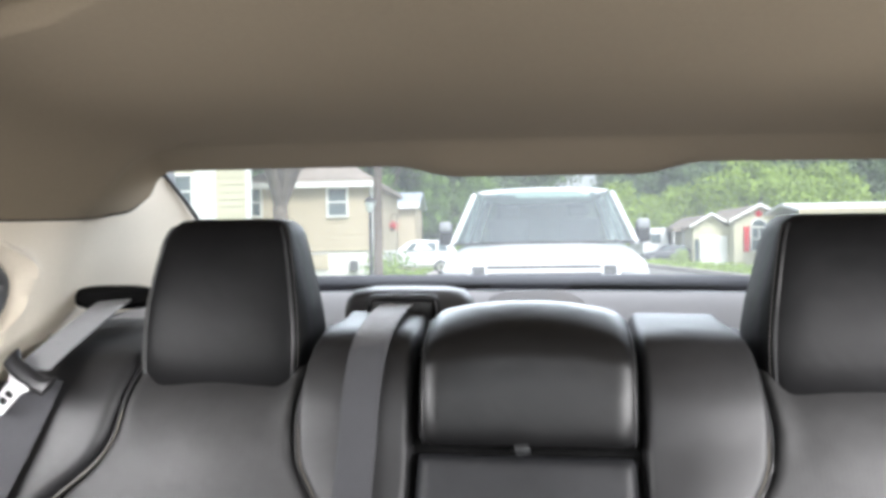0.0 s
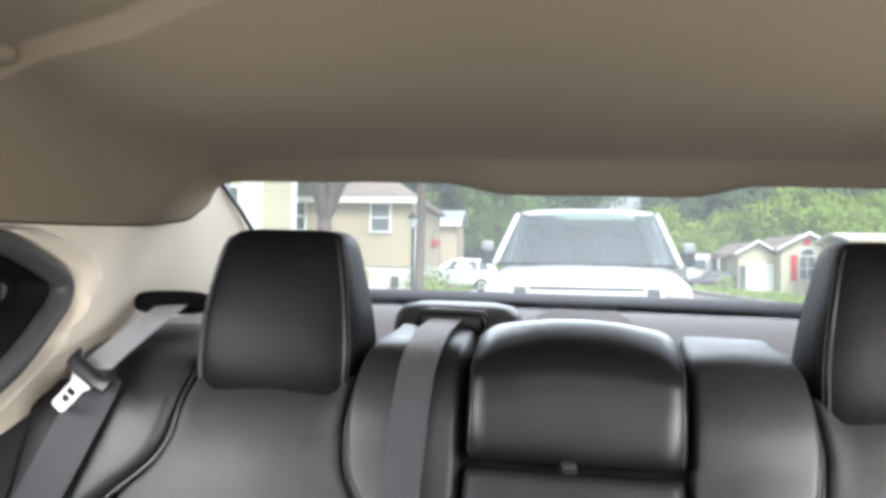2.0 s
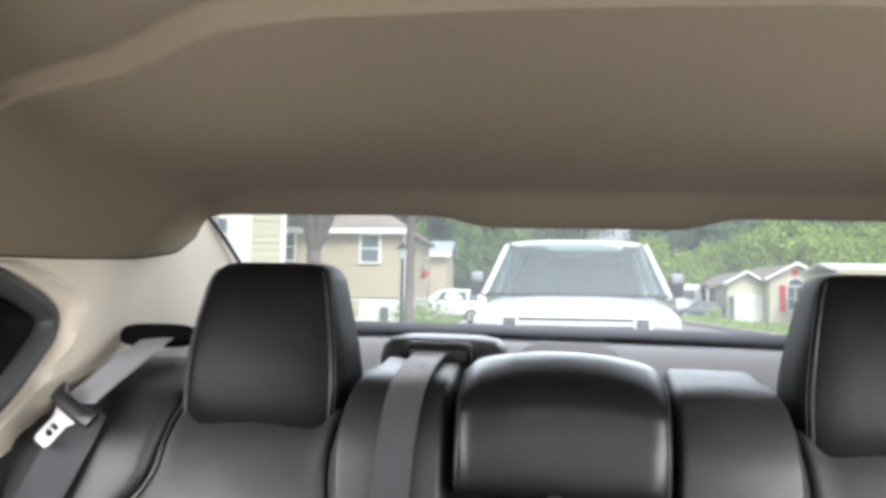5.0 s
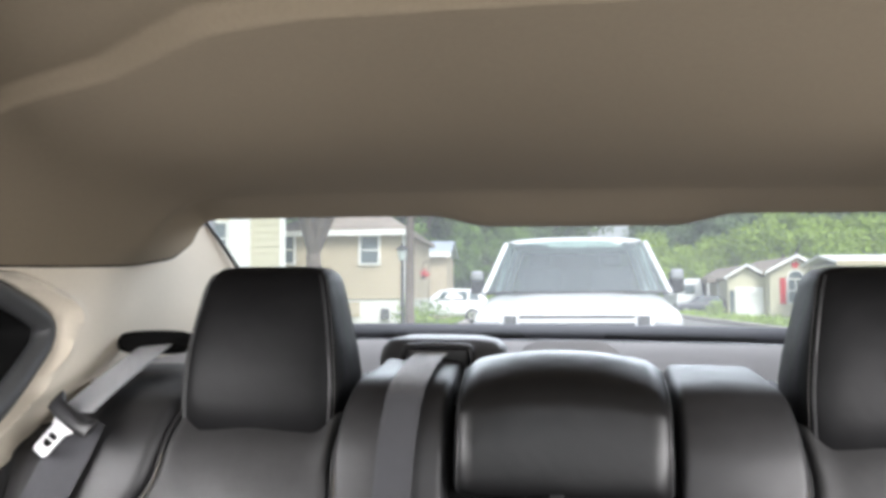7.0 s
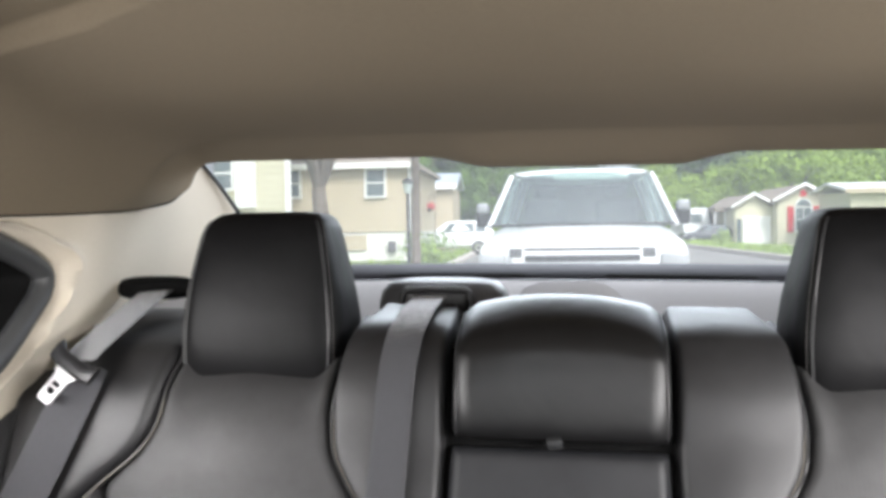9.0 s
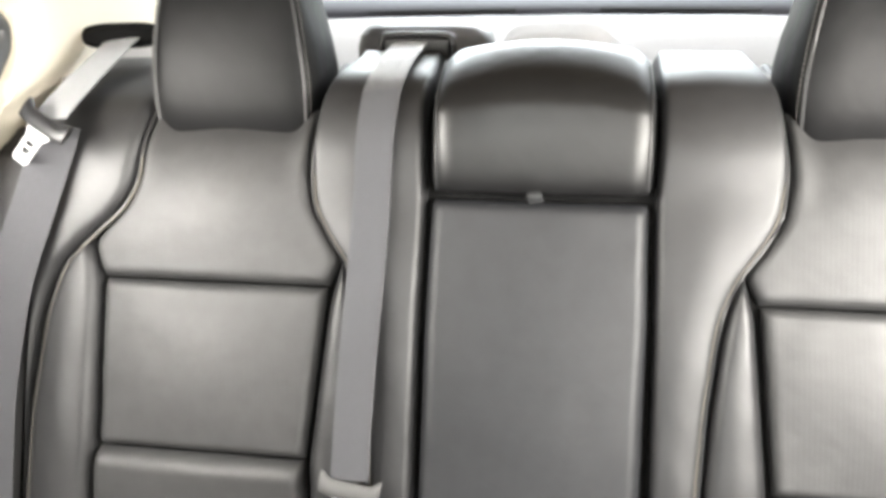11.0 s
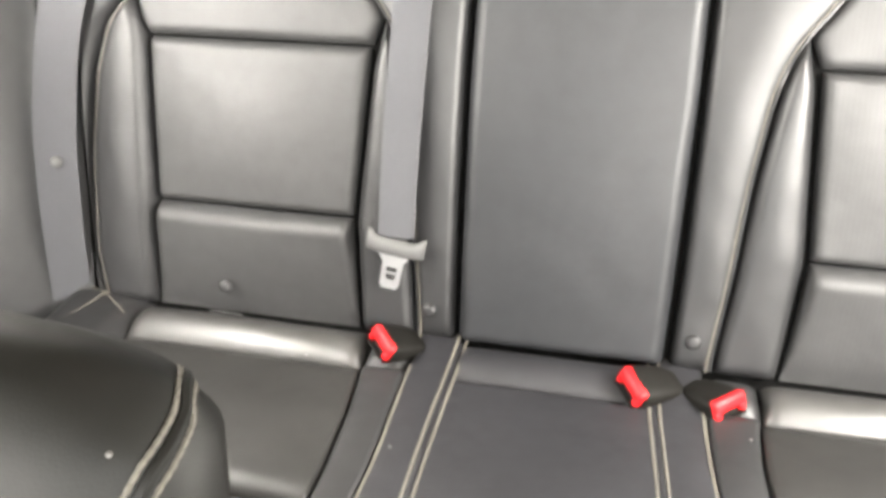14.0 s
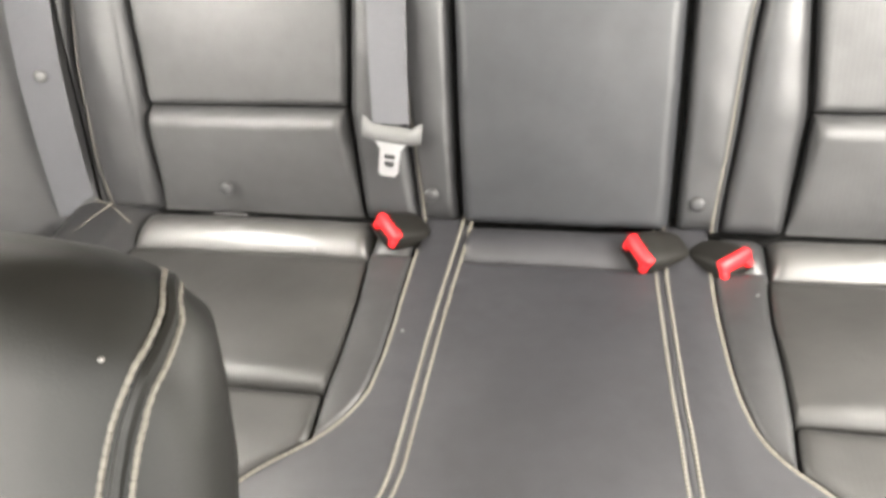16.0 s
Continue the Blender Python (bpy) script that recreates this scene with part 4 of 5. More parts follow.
def buckle(base, tip, across, label):
    """Belt buckle: a rounded black body with a slotted red button across its end."""
    base, tip = Vector(base), Vector(tip)
    d = (tip - base).normalized()
    c = Vector(across)
    c = (c - d * c.dot(d)).normalized()
    n = d.cross(c)
    m = Matrix((d, c, n)).transposed().to_4x4()
    m.translation = base
    size = (tip - base).length
    ob = thing("buckle", base, label, "belt buckle", "rear belt buckles")
    bm, own = bmesh.new(), bmesh.new()
    rings = []
    for s, w, t in ((0.02, 0.012, 0.008), (0.06, 0.017, 0.011), (0.16, 0.0215, 0.0130), (0.35, 0.0240, 0.0145), (0.62, 0.0255, 0.0152), (0.82, 0.0258, 0.0150), (0.89, 0.0245, 0.0138)):
        rings.append([(s * size, w * math.copysign(abs(math.cos(a)) ** 0.55, math.cos(a)), t * math.copysign(abs(math.sin(a)) ** 0.55, math.sin(a))) for a in np.linspace(0, 2 * math.pi, 33)[:-1]])
    loft(own, rings)
    box(own, 0.70 * size, 0.975 * size, -0.0215, 0.0215, -0.0148, -0.0118, 0.0013)
    join(bm, own, m)
    part("body", bm, BUCKLE, ob, car=True)
    bm, own = bmesh.new(), bmesh.new()
    # the button fills the end round the slot for the tongue
    box(own, 0.80 * size, 0.985 * size, -0.0236, 0.0236, -0.0035, 0.0140, 0.0052)
    for k in (-1, 1):
        box(own, 0.80 * size, 0.98 * size, *sorted((k * 0.0128, k * 0.0234)), -0.0112, 0.0030, 0.0046)
    join(bm, own, m)
    part("release_button", bm, RED, ob, "bright red release button", car=True)
    return ob


buckle((-0.183, 0.797, 0.544), (-0.223, 0.752, 0.584), (0.60, -0.75, -0.10), "black seat belt buckle with a red button, tilted up")
buckle((0.147, 0.780, 0.550), (0.087, 0.738, 0.578), (0.50, -0.85, -0.12), "black seat belt buckle with a red button beside the armrest")
buckle((0.163, 0.783, 0.540), (0.208, 0.733, 0.573), (1.0, 0.45, 0.10), "black seat belt buckle with a red button on the bench seam")

# ---- front seats: one beside the camera, an unseen twin added across the console ----
FRONT = [(0.30, 0.215), (0.60, 0.235), (0.80, 0.247), (0.90, 0.257), (0.95, 0.261), (0.98, 0.262), (1.005, 0.262), (1.03, 0.258), (1.050, 0.253), (1.068, 0.241), (1.082, 0.218), (1.092, 0.188), (1.099, 0.137), (1.101, 0.060)]
SEAMS = ([(0.130, 0.300, 1.060), (0.119, 0.273, 1.070), (0.1125, 0.255, 1.070), (0.112, 0.239, 1.069), (0.114, 0.228, 1.067), (0.120, 0.214, 1.056), (0.124, 0.202, 1.045), (0.128, 0.186, 1.025), (0.131, 0.16, 0.98), (0.133, 0.12, 0.90)],
         [(0.117, 0.292, 1.058), (0.108, 0.268, 1.068), (0.105, 0.255, 1.064), (0.104, 0.238, 1.062), (0.107, 0.224, 1.058), (0.110, 0.213, 1.050), (0.113, 0.201, 1.039), (0.115, 0.186, 1.022), (0.117, 0.16, 0.98), (0.119, 0.12, 0.90)])


def front_mid(z):
    return 0.230 + (min(z, 1.055) - 1.03) * (0.80 if z > 0.95 else 0.45) - (0.0 if z > 0.95 else 0.028)


def front_seat(side, ahead=0.0):
    """ahead: how far the seat is pushed towards the dashboard."""
    ob = thing("front_seat", (side * 0.365, 0.1, 0.2), "black leather front seat backrest with heavy beige double stitching", "front seat", "front seats")
    rings = []
    for z, hx in FRONT:
        hy = 0.055 * (1 if z < 1.04 else math.sqrt(max(0.05, 1 - ((z - 1.04) / 0.058) ** 2)))
        rings.append([(x, y - ahead, zz) for x, y, zz in oval(side * 0.350, front_mid(z), z, hx, hy, 3.2, 72)])
    bm = bmesh.new()
    loft(bm, rings)
    skin = BVHTree.FromBMesh(bm)
    back = part("backrest", bm, LEATHER_FRONT_SHADED, ob, car=True)
    # the double seam runs over the inboard shoulder and down the side of the backrest
    lines = []
    for line in SEAMS:
        laid = []
        for x, y, z in smoothed(line, 10):
            near, normal, _, _ = skin.find_nearest((side * x, y - ahead, z))
            laid.append(near + normal * 0.0006)
        lines.append(laid)
    for line in lines:
        bm = bmesh.new()
        stitches(bm, line, 0.0050, 0.0053, 0.0014)
        part("stitching", bm, FRONT_THREAD_SHADED, back, "thick beige stitching", car=True)
    bm = bmesh.new()
    tube(bm, [a.lerp(b, 0.5) for a, b in zip(*lines)], 0.0030, 6)
    part("seam", bm, LEATHER_FRONT_SHADED, back, car=True)
    bm = bmesh.new()
    a, b = sorted((side * 0.60, side * 0.13))
    box(bm, a, b, -0.42 - ahead, 0.06 - ahead, 0.22, 0.50, 0.05)
    part("seat_cushion", bm, LEATHER, ob, car=True)
    bm = bmesh.new()
    loft(bm, [oval(side * 0.37, 0.275 - ahead + 0.10 * (z - 1.1), z, hx, hy, 4, 32) for z, hx, hy in ((1.125, 0.09, 0.03), (1.14, 0.125, 0.045), (1.22, 0.135, 0.055), (1.28, 0.125, 0.052), (1.31, 0.10, 0.040), (1.318, 0.06, 0.02))])
    rest = part("headrest", bm, LEATHER, ob, car=True)
    for dx in (-0.06, 0.06):
        bm = bmesh.new()
        tube(bm, [(side * 0.37 + dx, 0.268 - ahead, 1.06), (side * 0.37 + dx, 0.275 - ahead, 1.15)], 0.0065, 10)
        part("post", bm, STEEL, rest, car=True)
    return ob, back


# the twin and both headrests stay out of view, added to block front light
for side in (-1, 1):
    front, back = front_seat(side, 0.34 if side > 0 else 0.0)
    if side < 0:
        bm = bmesh.new()
        bmesh.ops.create_icosphere(bm, subdivisions=2, radius=0.0013, matrix=Matrix.Translation((-0.125, 0.228, 1.0728)))
        part("lint", bm, DARK_THREAD, back, "small pale speck of lint", car=True)

# ---- outside: ground and road ----
def ground_z(x, y):
    return -0.32 * smoothstep(9.5, 16, x) * smoothstep(30, 50, y)


bm = bmesh.new()
gx = [-400, -200, -100, -60, -40, -30, -24, -18, -14, -10, -7, -5, -3.6, -2.62]
gy = [-300, -100, -40, -10, 0, 10, 16, 22, 28, 34, 40, 46, 52, 60, 75, 100, 160, 300, 700]
sheet(bm, [[(x, y, 0.10 + 0.05 * noise.noise(Vector((x * 0.3, y * 0.3, 0))) * (x < -3)) for x in gx] for y in gy])
gx = [8.78, 9.4, 10.5, 12, 14, 16, 19, 24, 30, 40, 60, 100, 200, 400]
sheet(bm, [[(x, y, 0.10 + ground_z(x, y) + 0.04 * noise.noise(Vector((x * 0.3, y * 0.3, 3))) * (x > 9)) for x in gx] for y in gy])
# under the road the same sheet runs on a little lower
sheet(bm, [[(x, y, z) for x, z in ((-2.62, 0.10), (-2.60, -0.12), (8.76, -0.12), (8.78, 0.10))] for y in gy])
part("ground", bm, GRASS, label="green lawns on both sides of the street", kind="structure", category="ground")
bm = bmesh.new()
sheet(bm, [[(x, y, 0.002 + 0.05 * (1 - ((x - 3.05) / 5.5) ** 2) - 0.05) for x in np.linspace(-2.45, 8.55, 9)] for y in np.linspace(-60, 180, 61)])
part("road", bm, ASPHALT, label="grey worn asphalt street", kind="structure", category="road")
for x0, nm in ((-2.60, "kerb_west"), (8.55, "kerb_east")):
    kerb = None
    for k in range(60):
        y0 = -20 + 3.0 * k
        if k == 0:
            kerb = tagged(new(nm), "pale concrete kerb along the street", "kerb", "", "structure")
            bm = bmesh.new()
            box(bm, x0 - 0.01, x0 + 0.21, 0, 2.985, -0.05, 0.125, 0.02)
            first = part("kerb_stone", bm, KERB, kerb, smooth=False)
            first.location = (0, y0, 0)
        else:
            ob = new("kerb_stone", first.data)
            ob.parent, ob.location = kerb, (0, y0, 0)

# weeds and tufts along the far kerb and by the lawn
rng = random.Random(4)
bm = bmesh.new()
def tuft(bm, x, y, z, size, n):
    for _ in range(n):
        a, lean = rng.uniform(0, 6.28), rng.uniform(0.1, 0.6)
        h, w = size * rng.uniform(0.5, 1.0), size * 0.10
        c = Vector((x + rng.gauss(0, size * 0.3), y + rng.gauss(0, size * 0.3), z))
        side = Vector((math.cos(a), math.sin(a), 0)) * w
        tip = c + Vector((math.sin(a) * lean * h, math.cos(a) * lean * h, h))
        q = [bm.verts.new(p) for p in (c - side, c + side, tip)]
        bm.faces.new(q)


for _ in range(900):
    x = 8.9 + abs(rng.gauss(0, 1.6))
    y = rng.uniform(24, 60)
    tuft(bm, x, y, 0.09 + ground_z(x, y), rng.uniform(0.12, 0.34), 5)
for _ in range(900):
    x, y = rng.uniform(-9, -2.7), rng.uniform(16, 56)
    tuft(bm, x, y, 0.09, rng.uniform(0.10, 0.26), 5)
part("grass", bm, LEAF_LIGHT, label="uneven tufts of bright grass along the kerbs", smooth=False, kind="stuff", category="grass")


# ---- houses ----
def wall_boards(parent, x0, x1, y, z0, z1, step, mat):
    """Lapped siding: one board for each course, on one shared mesh."""
    bm = bmesh.new()
    q = [bm.verts.new(p) for p in ((x0, -0.030, 0), (x1, -0.030, 0), (x1, -0.006, step), (x0, -0.006, step), (x0, 0.02, 0), (x1, 0.02, 0), (x1, 0.02, step), (x0, 0.02, step))]
    for f in ((0, 1, 2, 3), (0, 4, 5, 1), (0, 3, 7, 4), (1, 5, 6, 2)):
        bm.faces.new([q[i] for i in f])
    me = bpy.data.meshes.new("siding_board")
    bm.to_mesh(me)
    bm.free()
    me.materials.append(mat)
    z = z0
    while z < z1 - 0.02:
        ob = new("siding_board", me)
        ob.parent = parent
        ob.location = Vector((0, y, z)) - root_place(parent)
        z += step


def sash_window(parent, x0, x1, y, z0, z1, frame_w=0.07, bar=True):
    bm = bmesh.new()
    for a, b, c, d in ((x0 - frame_w, x1 + frame_w, z1, z1 + frame_w), (x0 - frame_w, x1 + frame_w, z0 - frame_w, z0), (x0 - frame_w, x0, z0, z1), (x1, x1 + frame_w, z0, z1)):
        box(bm, a, b, y - 0.07, y + 0.02, c, d)
    if bar:
        box(bm, x0, x1, y - 0.055, y, (z0 + z1) / 2 - 0.025, (z0 + z1) / 2 + 0.025)
    w = part("window", bm, TRIM_WHITE, parent, "white sash window frame", smooth=False)
    for c, d in ((z0, (z0 + z1) / 2 - 0.025), ((z0 + z1) / 2 + 0.025, z1)) if bar else ((z0, z1),):
        bm = bmesh.new()
        box(bm, x0 + 0.005, x1 - 0.005, y - 0.040, y - 0.034, c, d)
        part("pane", bm, PANE, w, smooth=False)
    return w


def prism(bm, x0, x1, y0, y1, z, rise, over=0.3, along="x", thick=0.14):
    """A gable roof with thickness; along: the way its ridge runs."""
    x0, x1, y0, y1 = x0 - over, x1 + over, y0 - over, y1 + over
    if along == "x":
        m = (y0 + y1) / 2
        secs = [[(x, y0, z), (x, m, z + rise), (x, y1, z), (x, y1, z - thick), (x, m, z + rise - thick), (x, y0, z - thick)] for x in (x0, x1)]
    else:
        m = (x0 + x1) / 2
        secs = [[(x0, y, z), (m, y, z + rise), (x1, y, z), (x1, y, z - thick), (m, y, z + rise - thick), (x0, y, z - thick)] for y in (y0, y1)]
    loft(bm, secs)


def hip(bm, x0, x1, y0, y1, z, rise, over, run, thick=0.14):
    """A hipped roof: the ridge along x stops short of both ends by run."""
    x0, x1, y0, y1 = x0 - over, x1 + over, y0 - over, y1 + over
    m = (y0 + y1) / 2
    low = [bm.verts.new(p) for p in ((x0, y0, z - thick), (x1, y0, z - thick), (x1, y1, z - thick), (x0, y1, z - thick))]
    eave = [bm.verts.new(p) for p in ((x0, y0, z), (x1, y0, z), (x1, y1, z), (x0, y1, z))]
    a, b = bm.verts.new((x0 + run, m, z + rise)), bm.verts.new((x1 - run, m, z + rise))
    bm.faces.new(low)
    for k in range(4):
        bm.faces.new((low[k], low[(k + 1) % 4], eave[(k + 1) % 4], eave[k]))
    bm.faces.new((eave[0], eave[1], b, a))
    bm.faces.new((eave[1], eave[2], b))
    bm.faces.new((eave[2], eave[3], a, b))
    bm.faces.new((eave[3], eave[0], a))


def gable_end(bm, x0, x1, y0, y1, z, rise):
    loft(bm, [[(x0, y, z), (x1, y, z), ((x0 + x1) / 2, y, z + rise)] for y in (y0, y1)])


# beige home behind the trees
home = thing("mobile_home", (-6.4, 31, 0.1), "beige vinyl-sided mobile home with white skirting and brown roof", "house")
bm = bmesh.new()
box(bm, -8.9, -4.06, 28.03, 36, 1.12, 3.46)
part("wall", bm, SIDING, home, smooth=False)
wall_boards(home, -8.9, -4.06, 28.03, 1.15, 3.42, 0.19, SIDING)
bm = bmesh.new()
box(bm, -8.88, -4.08, 28.05, 35.9, 0.05, 1.13)
part("skirting", bm, SKIRT, home, "white panel skirting", smooth=False)
bm = bmesh.new()
hip(bm, -8.9, -4.06, 28.0, 36.0, 3.52, 1.25, 0.22, 1.9)
roof = part("roof", bm, SHINGLE, home, "brown shingle roof", smooth=False)
bm = bmesh.new()
box(bm, -9.12, -3.80, 27.72, 27.78, 3.34, 3.54)
part("fascia", bm, TRIM_WHITE, roof, "white fascia board", smooth=False)
bm = bmesh.new()
box(bm, -4.12, -4.0, 27.97, 28.08, 1.12, 3.40)
part("corner_trim", bm, TRIM_WHITE, home, smooth=False)
sash_window(home, -5.58, -4.96, 28.0, 2.38, 3.30)
sash_window(home, -8.38, -7.98, 28.0, 2.42, 3.34)
bm = bmesh.new()
box(bm, -6.40, -5.62, 27.99, 28.02, 0.50, 1.04)
part("crawl_hatch", bm, SIDING, home, "beige access hatch in the skirting", smooth=False)
bm = bmesh.new()
box(bm, -4.86, -4.58, 27.90, 28.04, 0.42, 0.80, 0.02)
part("meter_box", bm, GREY_PLASTIC, home, "small dark utility box", smooth=False)

# cream home standing further forward
home = thing("mobile_home", (-11, 26, 0.1), "cream vinyl-sided home with a white door and a window", "house")
bm = bmesh.new()
loft(bm, [[(-16.0, 24.03, z), (-7.20, 24.03, z), (-9.10, 30, z), (-16.0, 30, z)] for z in (1.0, 4.3)])
part("wall", bm, SIDING_CREAM, home, smooth=False)
wall_boards(home, -16.0, -7.20, 24.03, 1.0, 4.25, 0.22, SIDING_CREAM)
bm = bmesh.new()
loft(bm, [[(-15.98, 24.05, z), (-7.22, 24.05, z), (-9.10, 29.9, z), (-15.98, 29.9, z)] for z in (0.05, 1.0)])
part("skirting", bm, SKIRT, home, smooth=False)
bm = bmesh.new()
prism(bm, -16.0, -7.2, 24.0, 30.0, 4.4, 1.2, 0.3, "x")
part("roof", bm, SHINGLE, home, smooth=False)
bm = bmesh.new()
box(bm, -7.28, -7.12, 23.96, 24.06, 1.0, 4.3)
part("corner_trim", bm, TRIM_WHITE, home, smooth=False)
sash_window(home, -9.62, -8.95, 24.0, 2.55, 3.48)
bm = bmesh.new()
box(bm, -8.78, -8.26, 23.94, 24.02, 1.95, 3.62, 0.01)
door = part("door", bm, TRIM_WHITE, home, "white panelled door", smooth=False)
bm = bmesh.new()
box(bm, -8.84, -8.78, 23.92, 24.02, 1.95, 3.70)
box(bm, -8.26, -8.20, 23.92, 24.02, 1.95, 3.70)
box(bm, -8.78, -8.26, 23.92, 24.02, 3.62, 3.70)
part("door_frame", bm, TRIM_WHITE, door, smooth=False)

# beige shed with a metal roof
shed = thing("shed", (-4.5, 41, 0.1), "beige shed with a blue-grey metal roof", "shed")
bm = bmesh.new()
box(bm, -7.1, -3.65, 40.0, 44.0, 0.0, 3.20)
part("wall", bm, SIDING, shed, smooth=False)
bm = bmesh.new()
for k in range(13):
    box(bm, -7.1 + k * 0.2875 - 0.02, -7.1 + k * 0.2875 + 0.02, 39.96, 40.0, 0.1, 3.18)
part("batten", bm, SIDING, shed, smooth=False)
bm = bmesh.new()
prism(bm, -7.1, -3.65, 40.0, 44.0, 3.36, 0.70, 0.25, "x")
part("roof", bm, METAL_ROOF, shed, "blue-grey metal roof", smooth=False)
bm = bmesh.new()
box(bm, -7.35, -3.40, 39.70, 39.76, 3.14, 3.38)
part("fascia", bm, TRIM_WHITE, shed, smooth=False)

# cream house with red shutters and its garage
house = thing("house", (16.2, 52, -0.2), "cream gabled house with an arched window and red shutters", "house")
bm = bmesh.new()
box(bm, 14.75, 17.75, 50.03, 58, -0.35, 2.42)
gable_end(bm, 14.75, 17.75, 50.03, 58, 2.42, 0.90)
part("wall", bm, SIDING_CREAM, house, smooth=False)
wall_boards(house, 14.75, 17.75, 50.03, -0.2, 2.40, 0.20, SIDING_CREAM)
bm = bmesh.new()
prism(bm, 14.75, 17.75, 50.0, 58.0, 2.50, 0.96, 0.25, "y")
roof = part("roof", bm, SHINGLE, house, smooth=False)
bm = bmesh.new()
loft(bm, [[(14.40, y, 2.40), (16.25, y, 3.38), (18.10, y, 2.40), (18.10, y, 2.56), (16.25, y, 3.56), (14.40, y, 2.56)] for y in (49.66, 49.74)])
part("fascia", bm, TRIM_WHITE, roof, "white gable boards", smooth=False)
bm = bmesh.new()
own = bmesh.new()
loft(own, [[(16.22 + 0.20 * math.cos(a), y, 2.92 + 0.20 * math.sin(a)) for a in np.linspace(0, 6.283, 17)[:-1]] for y in (49.95, 50.02)])
join(bm, own)
part("gable_vent", bm, SHUTTER, house, "small red gable vent", smooth=False)
w = sash_window(house, 15.78, 16.66, 50.0, 0.72, 2.05, 0.08, bar=True)
bm = bmesh.new()
box(bm, 16.20, 16.25, 49.94, 49.99, 0.72, 2.05)
part("mullion", bm, TRIM_WHITE, w, smooth=False)
bm = bmesh.new()
arch = [(16.22 + 0.50 * math.cos(a), 2.12 + 0.50 * math.sin(a)) for a in np.linspace(0, math.pi, 15)]
loft(bm, [[(x, y, z) for x, z in arch] for y in (49.92, 50.02)])
top = part("fanlight_frame", bm, TRIM_WHITE, w, smooth=False)
bm = bmesh.new()
arch = [(16.22 + 0.40 * math.cos(a), 2.15 + 0.40 * math.sin(a)) for a in np.linspace(0, math.pi, 15)]
loft(bm, [[(x, y, z) for x, z in arch] for y in (49.90, 49.925)])
part("fanlight_pane", bm, PANE, w, smooth=False)
for x in (15.48, 16.96):
    bm = bmesh.new()
    box(bm, x - 0.17, x + 0.17, 49.94, 50.0, 0.62, 2.14)
    for k in range(9):
        box(bm, x - 0.13, x + 0.13, 49.925, 49.945, 0.72 + 0.155 * k, 0.80 + 0.155 * k)
    part("shutter", bm, SHUTTER, house, "red louvred shutter", smooth=False)

garage = thing("garage", (13.6, 53, -0.2), "cream garage with a white door and low gable", "garage")
bm = bmesh.new()
box(bm, 12.55, 14.75, 51.03, 58, -0.35, 2.10)
gable_end(bm, 12.55, 14.75, 51.03, 58, 2.10, 0.72)
part("wall", bm, SIDING_CREAM, garage, smooth=False)
wall_boards(garage, 12.55, 14.75, 51.03, -0.2, 2.05, 0.20, SIDING_CREAM)
bm = bmesh.new()
prism(bm, 12.55, 14.75, 51.0, 58.0, 2.20, 0.78, 0.22, "y")
roof = part("roof", bm, SHINGLE, garage, smooth=False)
bm = bmesh.new()
loft(bm, [[(12.28, y, 2.10), (13.65, y, 2.90), (15.02, y, 2.10), (15.02, y, 2.26), (13.65, y, 3.07), (12.28, y, 2.26)] for y in (50.68, 50.76)])
part("fascia", bm, TRIM_WHITE, roof, smooth=False)
bm = bmesh.new()
box(bm, 12.98, 14.62, 50.94, 51.02, -0.32, 1.62)
door = part("garage_door", bm, TRIM_WHITE, garage, "white sectional garage door", smooth=False)
for k in range(4):
    bm = bmesh.new()
    box(bm, 13.02, 14.58, 50.915, 50.94, -0.28 + 0.475 * k, 0.15 + 0.475 * k)
    part("section", bm, TRIM_WHITE, door, smooth=False)
bm = bmesh.new()
box(bm, 12.66, 12.90, 50.92, 51.02, -0.30, 1.45)
part("side_door", bm, PANE, garage, "dark glazed side door", smooth=False)

porch = thing("carport", (12.2, 54, -0.2), "low grey carport beside the garage", "carport")
bm = bmesh.new()
box(bm, 11.8, 12.54, 53.0, 58.0, 1.95, 2.25)
part("roof", bm, SHINGLE, porch, smooth=False)
for x in (11.86, 12.46):
    bm = bmesh.new()
    box(bm, x - 0.05, x + 0.05, 53.05, 53.15, -0.2, 1.96)
    part("post", bm, TRIM_WHITE, porch, smooth=False)
bm = bmesh.new()
box(bm, 11.8, 12.54, 57.0, 57.2, -0.35, 1.95)
part("back_wall", bm, GREY_PLASTIC, porch, smooth=False)

long_home = thing("mobile_home", (21, 48, -0.2), "long home with a low white metal roof", "house")
bm = bmesh.new()
box(bm, 16.6, 28.0, 44.0, 48.5, -0.3, 2.75)
part("wall", bm, SIDING_CREAM, long_home, smooth=False)
bm = bmesh.new()
prism(bm, 16.6, 28.0, 44.0, 48.5, 2.90, 0.42, 0.4, "x")
part("roof", bm, WHITE_ROOF, long_home, "low white metal roof", smooth=False)
bm = bmesh.new()
box(bm, 16.2, 28.4, 43.55, 43.62, 2.66, 2.92)
part("fascia", bm, SIDING, long_home, smooth=False)

